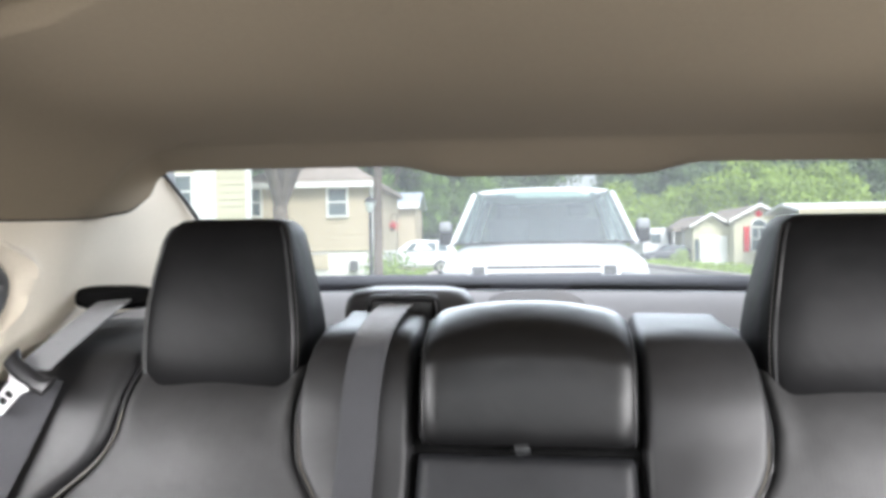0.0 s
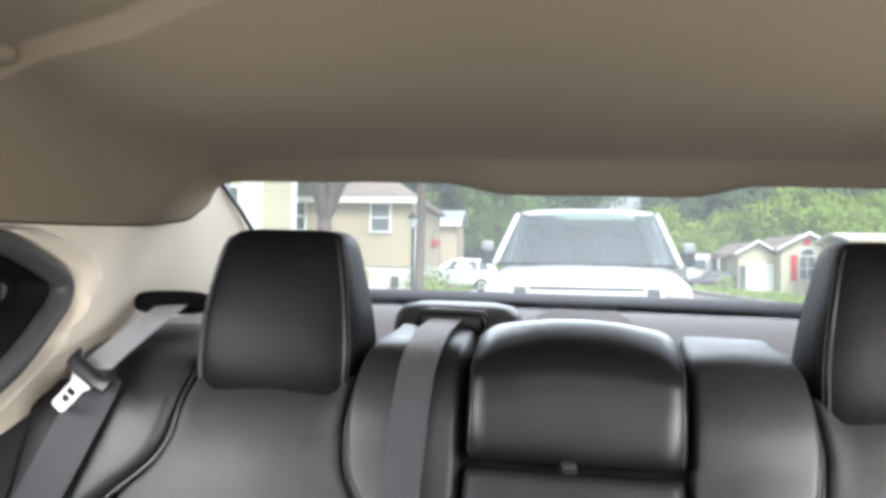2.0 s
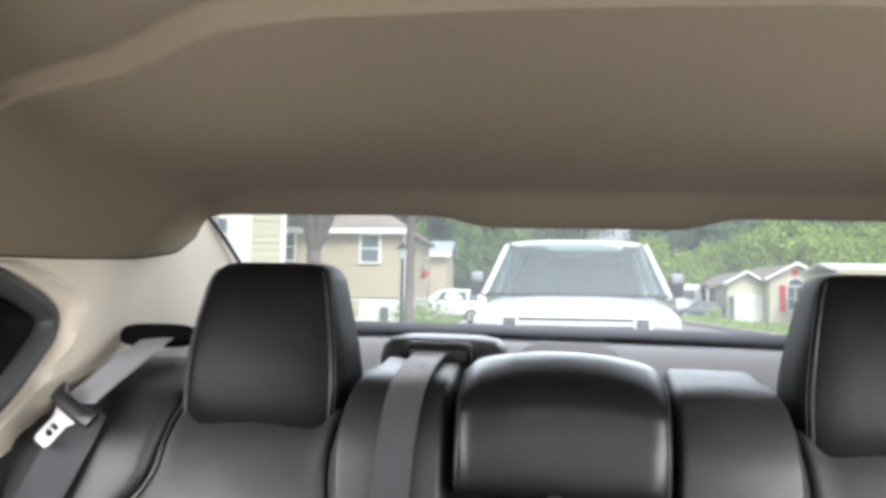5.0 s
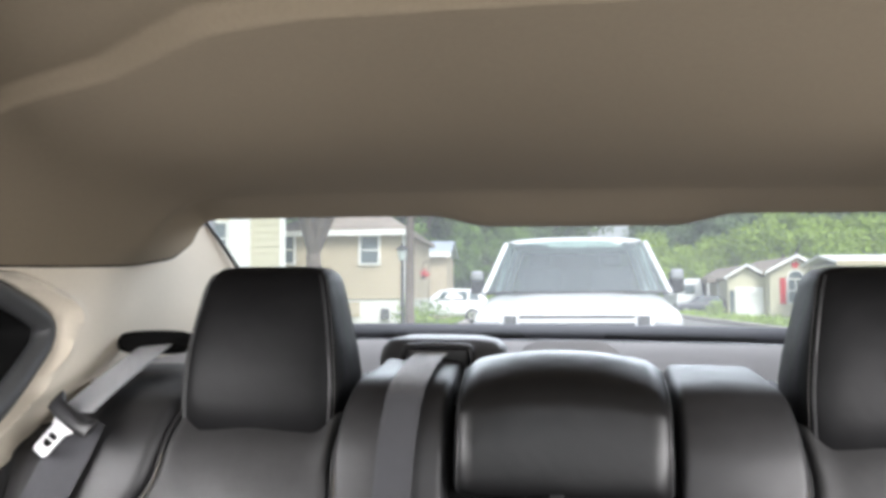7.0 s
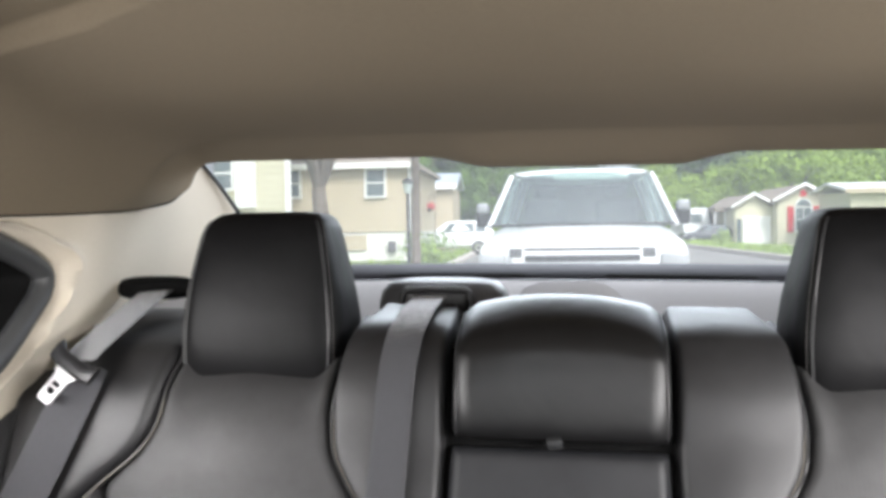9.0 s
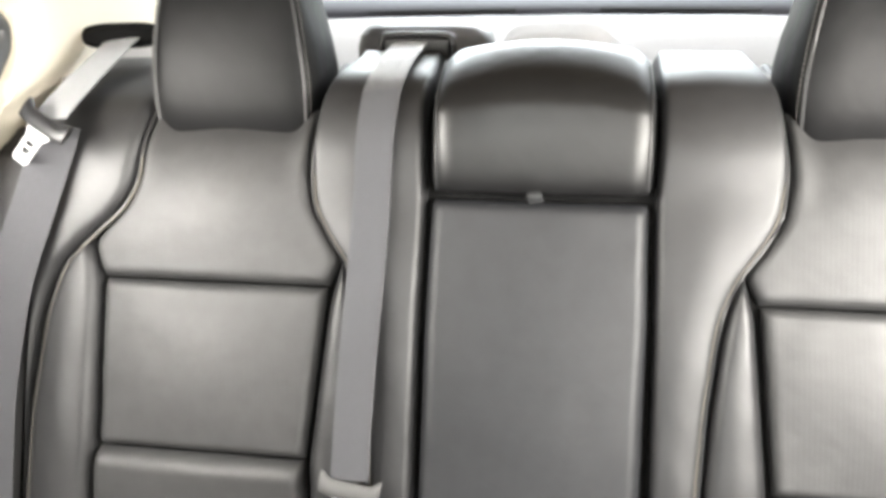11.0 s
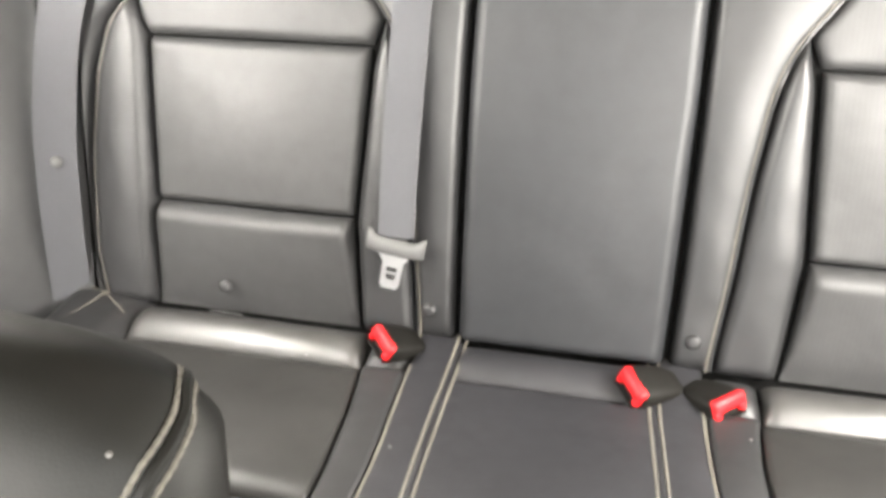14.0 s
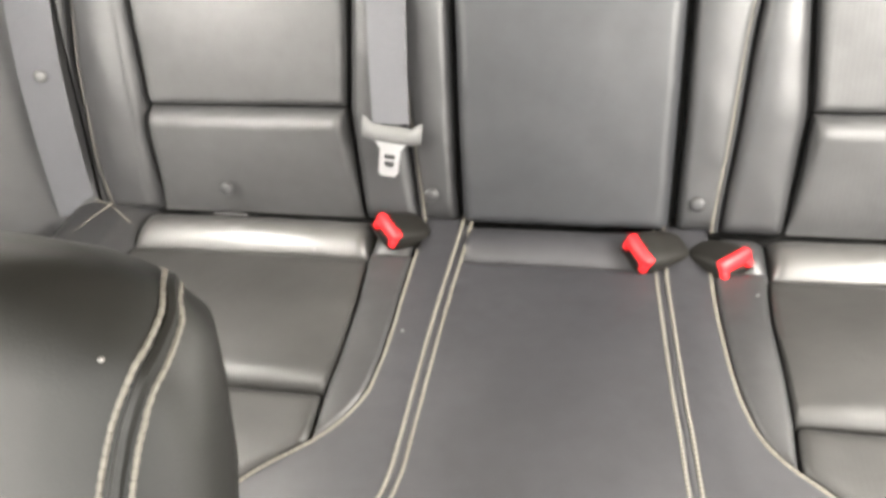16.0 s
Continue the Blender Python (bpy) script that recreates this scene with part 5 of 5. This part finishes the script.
camper = thing("camper", (10.75, 56, -0.1), "white travel trailer parked by the far kerb", "trailer")
bm = bmesh.new()
loft(bm, [[(x, y, z) for x, z in ((10.30, 0.45), (11.90, 0.45), (11.95, 1.2), (11.80, 2.25), (10.40, 2.25), (10.25, 1.2))] for y in (55.0, 60.0)])
part("body", bm, PAINT, camper, smooth=False)
bm = bmesh.new()
box(bm, 10.75, 11.45, 54.94, 55.01, 1.25, 1.85, 0.03)
part("window", bm, PANE, camper, smooth=False)
for x in (10.35, 11.70):
    bm = bmesh.new()
    own = bmesh.new()
    loft(own, [[(x + dx, 57.5 + 0.32 * math.cos(a), 0.36 + 0.32 * math.sin(a)) for a in np.linspace(0, 6.283, 17)[:-1]] for dx in (0, 0.18)])
    join(bm, own)
    part("wheel", bm, TYRE, camper)


# ---- vehicles ----
def wheel(parent, x, y, z, r, w, axis="x"):
    bm = bmesh.new()
    rings = []
    for k, (t, q) in enumerate(((-1, 0.80), (-0.9, 0.96), (-0.6, 1.0), (0.6, 1.0), (0.9, 0.96), (1, 0.80))):
        ring = []
        for a in np.linspace(0, 2 * math.pi, 29)[:-1]:
            o, c, s = t * w / 2, r * q * math.cos(a), r * q * math.sin(a)
            ring.append((x + o, y + c, z + s) if axis == "x" else (x + c, y + o, z + s))
        rings.append(ring)
    loft(bm, rings)
    tyre = part("wheel", bm, TYRE, parent, "black tyre")
    bm = bmesh.new()
    for sgn in (-1, 1):
        rings = []
        for t, q in ((0.86, 0.62), (1.02, 0.60), (1.06, 0.45), (0.98, 0.15)):
            o = sgn * t * w / 2
            rings.append([((x + o, y + r * q * math.cos(a), z + r * q * math.sin(a)) if axis == "x" else (x + r * q * math.cos(a), y + o, z + r * q * math.sin(a))) for a in np.linspace(0, 2 * math.pi, 21)[:-1]])
        loft(bm, rings)
    part("rim", bm, CHROME, tyre, "alloy rim")


TX, TY = 0.545, 8.05
truck = thing("pickup_truck", (TX, 10.5, 0), "large white pickup truck with a white grille parked behind the car", "pickup truck")


def across(bm, secs, e=5.0, n=36):
    """A body skinned over cross sections (y, half width, z low, z high, narrowing at the top)."""
    rings = []
    for y, hw, lo, hi, top in secs:
        ring = []
        for k in range(n):
            a = 2 * math.pi * (k + 0.5) / n
            c, s = math.cos(a), math.sin(a)
            px = hw * math.copysign(abs(c) ** (2 / e), c)
            pz = (lo + hi) / 2 + (hi - lo) / 2 * math.copysign(abs(s) ** (2 / e), s)
            ring.append((TX + px * (1 - (1 - top) * max(0, (pz - lo) / (hi - lo)) ** 2), y, pz))
        rings.append(ring)
    loft(bm, rings)


bm = bmesh.new()
across(bm, [(TY + 0.02, 0.88, 0.50, 1.06, 0.98), (TY + 0.06, 0.96, 0.48, 1.10, 0.97), (TY + 0.25, 1.0, 0.46, 1.145, 0.955), (TY + 0.7, 1.01, 0.46, 1.19, 0.95), (TY + 1.15, 1.01, 0.46, 1.235, 0.95), (TY + 1.35, 1.01, 0.46, 1.26, 0.95),
            (TY + 2.0, 1.01, 0.46, 1.28, 0.96), (TY + 3.6, 1.01, 0.46, 1.28, 0.96), (TY + 5.9, 1.01, 0.50, 1.25, 0.97), (TY + 6.0, 0.99, 0.52, 1.22, 0.97)], 7)
body = part("body", bm, PAINT, truck, "white painted body")
bm = bmesh.new()
across(bm, [(TY + 0.16, 0.60, 1.06, 1.150, 0.9), (TY + 0.5, 0.64, 1.08, 1.205, 0.92), (TY + 0.9, 0.68, 1.10, 1.245, 0.94), (TY + 1.18, 0.70, 1.10, 1.262, 0.95)], 3.5)
part("bonnet_bulge", bm, PAINT, body)
# cab: roof skin over pillars, with real glass between
bm = bmesh.new()
across(bm, [(TY + 1.86, 0.70, 1.845, 1.905, 0.96), (TY + 2.0, 0.76, 1.835, 1.945, 0.95), (TY + 2.5, 0.80, 1.83, 1.980, 0.93), (TY + 3.4, 0.80, 1.83, 1.970, 0.93), (TY + 3.7, 0.76, 1.82, 1.91, 0.94)], 2.3)
part("cab_roof", bm, PAINT, truck)
for s in (-1, 1):
    for (a, b, r) in (((0.965, 1.18, 1.25), (0.780, 1.92, 1.860), 0.030), ((0.95, 2.45, 1.25), (0.77, 2.5, 1.87), 0.05), ((0.95, 3.75, 1.25), (0.75, 3.68, 1.87), 0.07)):
        bm = bmesh.new()
        tube(bm, [(TX + s * (a[0] + (b[0] - a[0]) * k), TY + a[1] + (b[1] - a[1]) * k, a[2] + (b[2] - a[2]) * k) for k in (0, 0.5, 1)], r, 8)
        part("pillar", bm, PAINT, truck)
bm = bmesh.new()
rows = []
for q in np.linspace(0, 1, 10):
    rows.append([(TX + u * (0.95 + (0.765 - 0.95) * q), TY + 1.17 + 0.74 * q - 0.10 * (1 - u * u), 1.255 + 0.600 * q + 0.035 * q * (1 - u * u)) for u in np.linspace(-1, 1, 15)])
sheet(bm, rows)
screen = part("windscreen", bm, SCREEN, truck, "dark sloping windscreen")
bm = bmesh.new()
tube(bm, [(TX + u * 0.94, TY + 1.155 - 0.10 * (1 - u * u), 1.262) for u in np.linspace(-1, 1, 15)], 0.02, 6)
part("wiper_cowl", bm, BLACK, screen, "black wiper cowl")
# white bar stands for the bright reflection along the screen's top
bm = bmesh.new()
box(bm, TX - 0.30, TX + 0.52, TY + 1.815, TY + 1.825, 1.805, 1.865, 0.004)
part("screen_glint", bm, TRIM_WHITE, screen, "pale reflection strip along the top of the windscreen", smooth=False)
for s in (-1, 1):
    for y0, y1 in ((1.62, 2.42), (2.52, 3.66)):
        bm = bmesh.new()
        sheet(bm, [[(TX + s * (0.955 - 0.19 * q), TY + y0 + (0.26 * q if y0 < 2 else 0) + ((y1 - y0) - (0.26 * q if y0 < 2 else 0)) * k, 1.26 + 0.60 * q) for k in (0, 0.5, 1)] for q in (0, 0.5, 1)])
        part("side_glass", bm, TINT, truck)
bm = bmesh.new()
sheet(bm, [[(TX + u * (0.9 - 0.15 * q), TY + 3.74 - 0.05 * q, 1.26 + 0.6 * q) for u in (-1, 0, 1)] for q in (0, 1)])
part("rear_glass", bm, TINT, truck)
# dark cabin behind the glass
bm = bmesh.new()
box(bm, TX - 0.85, TX + 0.85, TY + 1.4, TY + 3.6, 1.05, 1.24)
part("dashboard", bm, BLACK, truck, smooth=False)
for x in (-0.42, 0.42):
    bm = bmesh.new()
    box(bm, TX + x - 0.25, TX + x + 0.25, TY + 2.5, TY + 2.65, 1.2, 1.58, 0.05)
    box(bm, TX + x - 0.13, TX + x + 0.13, TY + 2.55, TY + 2.64, 1.60, 1.76, 0.04)
    part("cab_seat", bm, GREY_PLASTIC, truck)
bm = bmesh.new()
tube(bm, [(TX - 0.42 + 0.19 * math.cos(a), TY + 1.95 + 0.06 * math.sin(a), 1.38 + 0.18 * math.sin(a)) for a in np.linspace(0, 6.283, 25)], 0.016, 6)
part("steering_wheel", bm, BLACK, truck)
# grille
bm = bmesh.new()
box(bm, TX - 0.655, TX + 0.655, TY - 0.045, TY + 0.05, 0.72, 1.085, 0.03)
grille = part("grille", bm, PAINT, truck, "bright white grille surround", smooth=False)
for z0, z1 in ((1.010, 1.036), (0.90, 0.965), (0.78, 0.85)):
    bm = bmesh.new()
    box(bm, TX - 0.52, TX + 0.52, TY - 0.052, TY - 0.02, z0, z1, 0.006)
    part("grille_slot", bm, BLACK, grille, "black grille opening", smooth=False)
for s in (-1, 1):
    bm = bmesh.new()
    box(bm, TX + s * 0.60 - 0.058, TX + s * 0.60 + 0.058, TY - 0.056, TY - 0.02, 0.945, 1.035, 0.008)
    part("grille_end", bm, GREY_PLASTIC, grille, smooth=False)
    bm = bmesh.new()
    box(bm, TX + s * 0.825 - 0.13, TX + s * 0.825 + 0.13, TY - 0.02, TY + 0.14, 0.74, 0.985, 0.03)
    part("headlight", bm, LENS, truck, "clear headlight")
    mirror = None
    bm = bmesh.new()
    box(bm, TX + s * 1.075 - 0.075, TX + s * 1.075 + 0.075, TY + 1.52, TY + 1.62, 1.25, 1.51, 0.03)
    mirror = part("mirror", bm, BLACK, truck, "tall black towing mirror")
    bm = bmesh.new()
    box(bm, TX + s * 1.075 - 0.066, TX + s * 1.075 + 0.066, TY + 1.49, TY + 1.55, 1.41, 1.53, 0.03)
    part("mirror_cap", bm, CAP, mirror, "bright chrome mirror cap")
    bm = bmesh.new()
    for z in (1.32, 1.40):
        tube(bm, [(TX + s * 0.93, TY + 1.60, z - 0.02), (TX + s * 1.03, TY + 1.58, z)], 0.014, 6)
    part("mirror_arm", bm, BLACK, mirror)
    for y in (1.0, 4.75):
        wheel(truck, TX + s * 0.86, TY + y, 0.40, 0.40, 0.27)
bm = bmesh.new()
box(bm, TX - 1.0, TX + 1.0, TY - 0.12, TY + 0.10, 0.46, 0.70, 0.05)
part("bumper", bm, CHROME, truck, "chrome front bumper")

truck.scale = (1.07, 1, 1)
truck.location.x += 0.108
truck.rotation_euler.z = radians(-3.7)


def side_car(name, x, y, label, paint, s=1.0, turn=0.0):
    """A car seen from its side: length along x, nose towards -x."""
    ob = thing(name, (x, y, 0.02), label, "car")
    def skin(secs, mat, nm, e=6.0, lab=""):
        bm = bmesh.new()
        rings = []
        for px, hw, lo, hi, top in secs:
            ring = []
            for k in range(28):
                a = 2 * math.pi * (k + 0.5) / 28
                c, q = math.cos(a), math.sin(a)
                yy = hw * math.copysign(abs(c) ** (2 / e), c)
                zz = (lo + hi) / 2 + (hi - lo) / 2 * math.copysign(abs(q) ** (2 / e), q)
                yy *= 1 - (1 - top) * max(0, (zz - lo) / (hi - lo)) ** 1.5
                ring.append((x + px * s, y + yy * s, zz * s))
            rings.append(ring)
        loft(bm, rings)
        return part(nm, bm, mat, ob, lab)
    skin([(-2.35, 0.72, 0.45, 0.82, 0.95), (-2.25, 0.88, 0.38, 0.95, 0.95), (-1.5, 0.93, 0.32, 1.06, 0.93), (-0.9, 0.93, 0.32, 1.12, 0.93), (1.6, 0.93, 0.32, 1.15, 0.93), (2.25, 0.90, 0.38, 1.10, 0.93), (2.38, 0.78, 0.5, 1.0, 0.95)], paint, "body", 6)
    skin([(-0.95, 0.80, 1.05, 1.12, 0.95), (-0.25, 0.82, 1.02, 1.66, 0.82), (0.4, 0.83, 1.02, 1.74, 0.80), (1.5, 0.82, 1.02, 1.70, 0.80), (2.1, 0.80, 1.02, 1.30, 0.85), (2.22, 0.7, 1.0, 1.10, 0.9)], paint, "cabin", 5)
    for x0, x1 in ((-0.35, 0.35), (0.45, 1.2), (1.3, 1.85)):
        bm = bmesh.new()
        lift = 0.30 if x0 < 0 else 0.0
        loft(bm, [[(x + px * s, y - (0.80 - 0.10 * q + 0.015) * s + o, (1.14 + 0.44 * q) * s) for px, q in ((x0, 0), (x1, 0), (x1 - (0.2 if x1 > 1.5 else 0), 1), (x0 + lift, 1))] for o in (0, 0.05)])
        part("side_glass", bm, PANE, ob, smooth=False)
    for px in (-1.45, 1.45):
        for sy in (-0.80, 0.80):
            wheel(ob, x + px * s, y + sy * s, 0.35 * s, 0.36 * s, 0.24, "y")
    bm = bmesh.new()
    box(bm, x - 2.30 * s, x - 2.05 * s, y - 0.93 * s, y - 0.60 * s, 0.72 * s, 0.86 * s, 0.03)
    part("headlight", bm, LENS, ob)
    bm = bmesh.new()
    box(bm, x - 0.62 * s, x - 0.45 * s, y - 1.10 * s, y - 0.92 * s, 1.08 * s, 1.22 * s, 0.03)
    part("mirror", bm, paint, ob)
    return ob


side_car("suv", -3.55, 38.0, "white sport utility car parked across the drive", PAINT, 0.90)
side_car("car", 11.1, 52.0, "small dark car parked near the garage", PAINT_DARK, 0.66)

# ---- street furniture and plants ----
bin_ = thing("wheeled_bin", (-6.62, 27.35, 0.1), "dark blue-grey wheeled bin against the skirting", "bin")
bm = bmesh.new()
loft(bm, [oval(-6.62, 27.35, z, hx, hy, 6, 24) for z, hx, hy in ((0.16, 0.20, 0.24), (0.95, 0.27, 0.31))])
part("body", bm, BIN, bin_)
bm = bmesh.new()
loft(bm, [oval(-6.62, 27.35, z, hx, hy, 6, 24) for z, hx, hy in ((0.95, 0.29, 0.33), (1.0, 0.29, 0.33), (1.04, 0.24, 0.28))])
part("lid", bm, BIN, bin_)
for dx in (-0.2, 0.2):
    bm = bmesh.new()
    loft(bm, [[(-6.62 + dx + o, 27.60 + 0.12 * math.cos(a), 0.22 + 0.12 * math.sin(a)) for a in np.linspace(0, 6.283, 17)[:-1]] for o in (-0.03, 0.03)])
    part("wheel", bm, TYRE, bin_)

post = thing("street_lamp", (-2.085, 14, 0.1), "black garden lamp post with a glass lantern", "lamp post")
bm = bmesh.new()
tube(bm, [(-2.085, 14, 0.05), (-2.085, 14, 0.35), (-2.085, 14, 0.40), (-2.085, 14, 1.86)], [0.055, 0.05, 0.034, 0.030], 12)
part("pole", bm, BLACK, post)
bm = bmesh.new()
loft(bm, [oval(-2.085, 14, z, r, r, 2.4, 16) for z, r in ((1.86, 0.045), (1.90, 0.060), (2.03, 0.085))])
lan = part("lantern", bm, LAMP_GLASS, post, "pale glass lantern")
bm = bmesh.new()
loft(bm, [oval(-2.085, 14, z, r, r, 2.4, 16) for z, r in ((2.03, 0.105), (2.06, 0.10), (2.11, 0.045), (2.13, 0.016), (2.16, 0.012))])
part("cap", bm, BLACK, lan)

basket = thing("flower_basket", (-4.0, 33.0, 1.6), "hanging basket of red flowers on an iron hook", "flower basket")
bm = bmesh.new()
r2 = random.Random(8)
for _ in range(160):
    p = Vector((r2.gauss(0, 0.12), r2.gauss(0, 0.12), r2.gauss(0, 0.07) + 0.08)) + Vector((-4.0, 33.0, 2.03))
    a = Vector((r2.uniform(-1, 1), r2.uniform(-1, 1), r2.uniform(-1, 1))).normalized() * 0.035
    b = a.orthogonal().normalized() * 0.035
    bm.faces.new([bm.verts.new(q) for q in (p - a, p - b, p + a, p + b)])
part("flowers", bm, FLOWER, basket, smooth=False)
bm = bmesh.new()
loft(bm, [oval(-4.0, 33.0, z, r, r, 2, 16) for z, r in ((1.90, 0.07), (1.96, 0.14), (2.05, 0.17))])
part("pot", bm, BARK, basket)
bm = bmesh.new()
tube(bm, [(-3.75, 33.0, 0.05), (-3.75, 33.0, 2.5), (-3.80, 33.0, 2.62), (-3.92, 33.0, 2.62), (-4.0, 33.0, 2.5), (-4.0, 33.0, 2.05)], 0.015, 6)
part("hook", bm, BLACK, basket)


def leaf_clump(bm, rnd, centre, radius, count, size):
    for _ in range(count):
        d = Vector((rnd.gauss(0, 1), rnd.gauss(0, 1), rnd.gauss(0, 0.8)))
        d = d.normalized() * radius * rnd.random() ** 0.4
        p = Vector(centre) + d
        n = (d.normalized() + Vector((rnd.uniform(-1, 1), rnd.uniform(-1, 1), rnd.uniform(-0.6, 1))) * 0.8).normalized()
        a = n.orthogonal().normalized()
        a.rotate(Matrix.Rotation(rnd.uniform(0, 6.28), 3, n))
        b = n.cross(a)
        k = size * rnd.uniform(0.6, 1.3)
        q = [p - a * k, p - b * k * 0.5 + n * k * 0.1, p + a * k, p + b * k * 0.5 + n * k * 0.1]
        bm.faces.new([bm.verts.new(v) for v in q])


def tree_mesh(seed, height, spread, low, leaf, trunk_r, clumps, per, size, fork=0.3):
    """Trunk with forking limbs, and a crown of leaf clumps hung on the limb ends."""
    rnd = random.Random(seed)
    wood, crown = bmesh.new(), bmesh.new()
    top = Vector((rnd.uniform(-0.3, 0.3), rnd.uniform(-0.3, 0.3), height * fork))
    tube(wood, [(0, 0, -0.1), (0.02, 0, 0.25), top * 0.5, top], [trunk_r * 1.5, trunk_r * 1.1, trunk_r, trunk_r * 0.85], 10)
    ends = []
    for k in range(7):
        a = 6.283 * k / 7 + rnd.uniform(-0.3, 0.3)
        e = Vector((math.cos(a) * spread * rnd.uniform(0.3, 0.7), math.sin(a) * spread * rnd.uniform(0.3, 0.7), height * rnd.uniform(0.55, 0.88)))
        mid = top.lerp(e, 0.5) + Vector((0, 0, 0.08 * height * rnd.uniform(-0.3, 1)))
        tube(wood, [top * 0.96, mid, e], [trunk_r * 0.55, trunk_r * 0.32, trunk_r * 0.10], 7)
        ends += [mid, e]
    for _ in range(clumps):
        a, q = rnd.uniform(0, 6.283), rnd.random()
        zz = low + (height - low) * rnd.random()
        f = (zz - low) / (height - low)
        wide = spread * (0.55 + 0.45 * math.sin(math.pi * min(1, f * 0.85 + 0.18))) * (1.0 if f < 0.75 else 1.0 - 2.2 * (f - 0.75))
        c = Vector((math.cos(a) * wide * math.sqrt(q), math.sin(a) * wide * math.sqrt(q), zz))
        leaf_clump(crown, rnd, c, spread * rnd.uniform(0.16, 0.30), per, size)
    return wood, crown


def tree(place, label, seed, height, spread, low, leaf, trunk_r=0.16, clumps=60, per=60, size=0.14, fork=0.3, group=""):
    ob = thing("tree", (0, 0, 0), label, "tree", group)
    wood, crown = tree_mesh(seed, height, spread, low, leaf, trunk_r, clumps, per, size, fork)
    part("trunk", wood, BARK, ob, "grey-brown forked trunk")
    part("crown", crown, leaf, ob, smooth=False)
    ob.location = place
    return ob


# two street trees before the homes: their forks show, the crowns stand high
forked = tree((-3.76, 15.0, 0.1), "street tree with a grey forked trunk", 21, 9.0, 3.4, 4.8, LEAF, 0.165, 60, 60, 0.13, 0.215)
bm = bmesh.new()
tube(bm, [(0.02, 0.0, 1.70), (0.10, 0.0, 2.02), (0.34, 0.05, 2.42), (0.66, 0.1, 2.90), (1.1, 0.2, 4.2), (1.5, 0.2, 6.2)], [0.11, 0.125, 0.105, 0.095, 0.07, 0.02], 10)
part("limb", bm, BARK, forked, "thick limb of the fork").location = (0, 0, 0)
bm = bmesh.new()
tube(bm, [(0.0, 0.0, 1.75), (-0.05, 0.0, 2.2), (-0.08, 0.0, 2.9), (-0.25, 0.1, 4.4), (-0.5, 0.1, 6.4)], [0.15, 0.145, 0.13, 0.08, 0.02], 10)
part("limb", bm, BARK, forked).location = (0, 0, 0)
tree((-2.28, 16.2, 0.1), "slender street tree beside the lamp post", 33, 9.5, 3.0, 5.0, LEAF, 0.09, 50, 60, 0.13, 0.40)
# the woods behind the houses: a few trees, copied at turned poses
kinds = [tree((-9, 72, 0), "tall leafy tree at the edge of the woods", 1, 15, 6.0, 1.0, LEAF, 0.25, 110, 170, 0.22, group="woods"),
         tree((2.5, 84, 0), "tall leafy tree at the edge of the woods", 2, 17, 6.5, 0.8, LEAF_BLUE, 0.25, 120, 170, 0.23, group="woods"),
         tree((20.5, 66, -0.3), "bright green leafy tree behind the garage", 3, 7.6, 5.0, 0.6, LEAF_LIGHT, 0.2, 110, 150, 0.16, group="woods"),
         tree((31, 80, -0.3), "tall leafy tree at the edge of the woods", 4, 16, 6.8, 0.6, LEAF_BLUE, 0.25, 120, 170, 0.23, group="woods")]
rw = random.Random(12)
spots = [(0, -3, 70, 0.62), (0, -14, 74, 0.9), (1, -20, 80, 1.0), (0, -6.5, 80, 0.95), (1, -1.5, 78, 0.72), (0, 0.5, 66, 0.40), (1, -11, 90, 1.1), (0, 4.0, 92, 0.66), (1, 7.6, 100, 0.40),
         (3, 16.2, 84, 0.80), (1, 17.5, 88, 0.95), (0, 21, 92, 1.05), (3, 25, 86, 1.0), (1, 28.5, 90, 1.05), (3, 36, 84, 1.05), (1, 41, 82, 1.0), (0, 46, 86, 1.1), (3, 52, 84, 1.0),
         (2, 15.8, 68, 0.80), (2, 24.5, 70, 0.92), (2, 11.6, 74, 0.85), (2, 29, 72, 1.0), (1, 15.6, 104, 0.60), (0, 33, 96, 1.1), (1, -27, 78, 1.0), (0, -34, 70, 1.0), (3, 58, 80, 1.0), (2, -1.0, 60, 0.42)]
for k, x, y, s in spots:
    ob = copy_thing(kinds[k], pose(x, y, -0.2, 0, 0, rw.uniform(0, 360)))
    ob.scale = (s, s, s * rw.uniform(0.92, 1.08))


def shrub(place, size, leaf, label, seed):
    ob = thing("shrub", place, label, "shrub", "garden shrubs")
    rnd = random.Random(seed)
    bm = bmesh.new()
    for _ in range(9):
        leaf_clump(bm, rnd, Vector(place) + Vector((rnd.gauss(0, size * 0.35), rnd.gauss(0, size * 0.3), size * rnd.uniform(0.25, 0.8))), size * 0.35, 50, 0.06)
    part("leaves", bm, leaf, ob, smooth=False)


shrub((-2.55, 20.0, 0.1), 0.75, LEAF_LIGHT, "leafy yellow-green shrub by the lamp post", 2)
shrub((-3.05, 24.0, 0.1), 1.1, LEAF, "leafy green garden shrub beside the home", 3)
shrub((-3.4, 27.0, 0.1), 1.2, LEAF_LIGHT, "leafy yellow-green garden shrub beside the home", 5)
shrub((9.7, 42.0, 0.1), 0.8, LEAF_LIGHT, "low green shrub behind the kerb", 6)
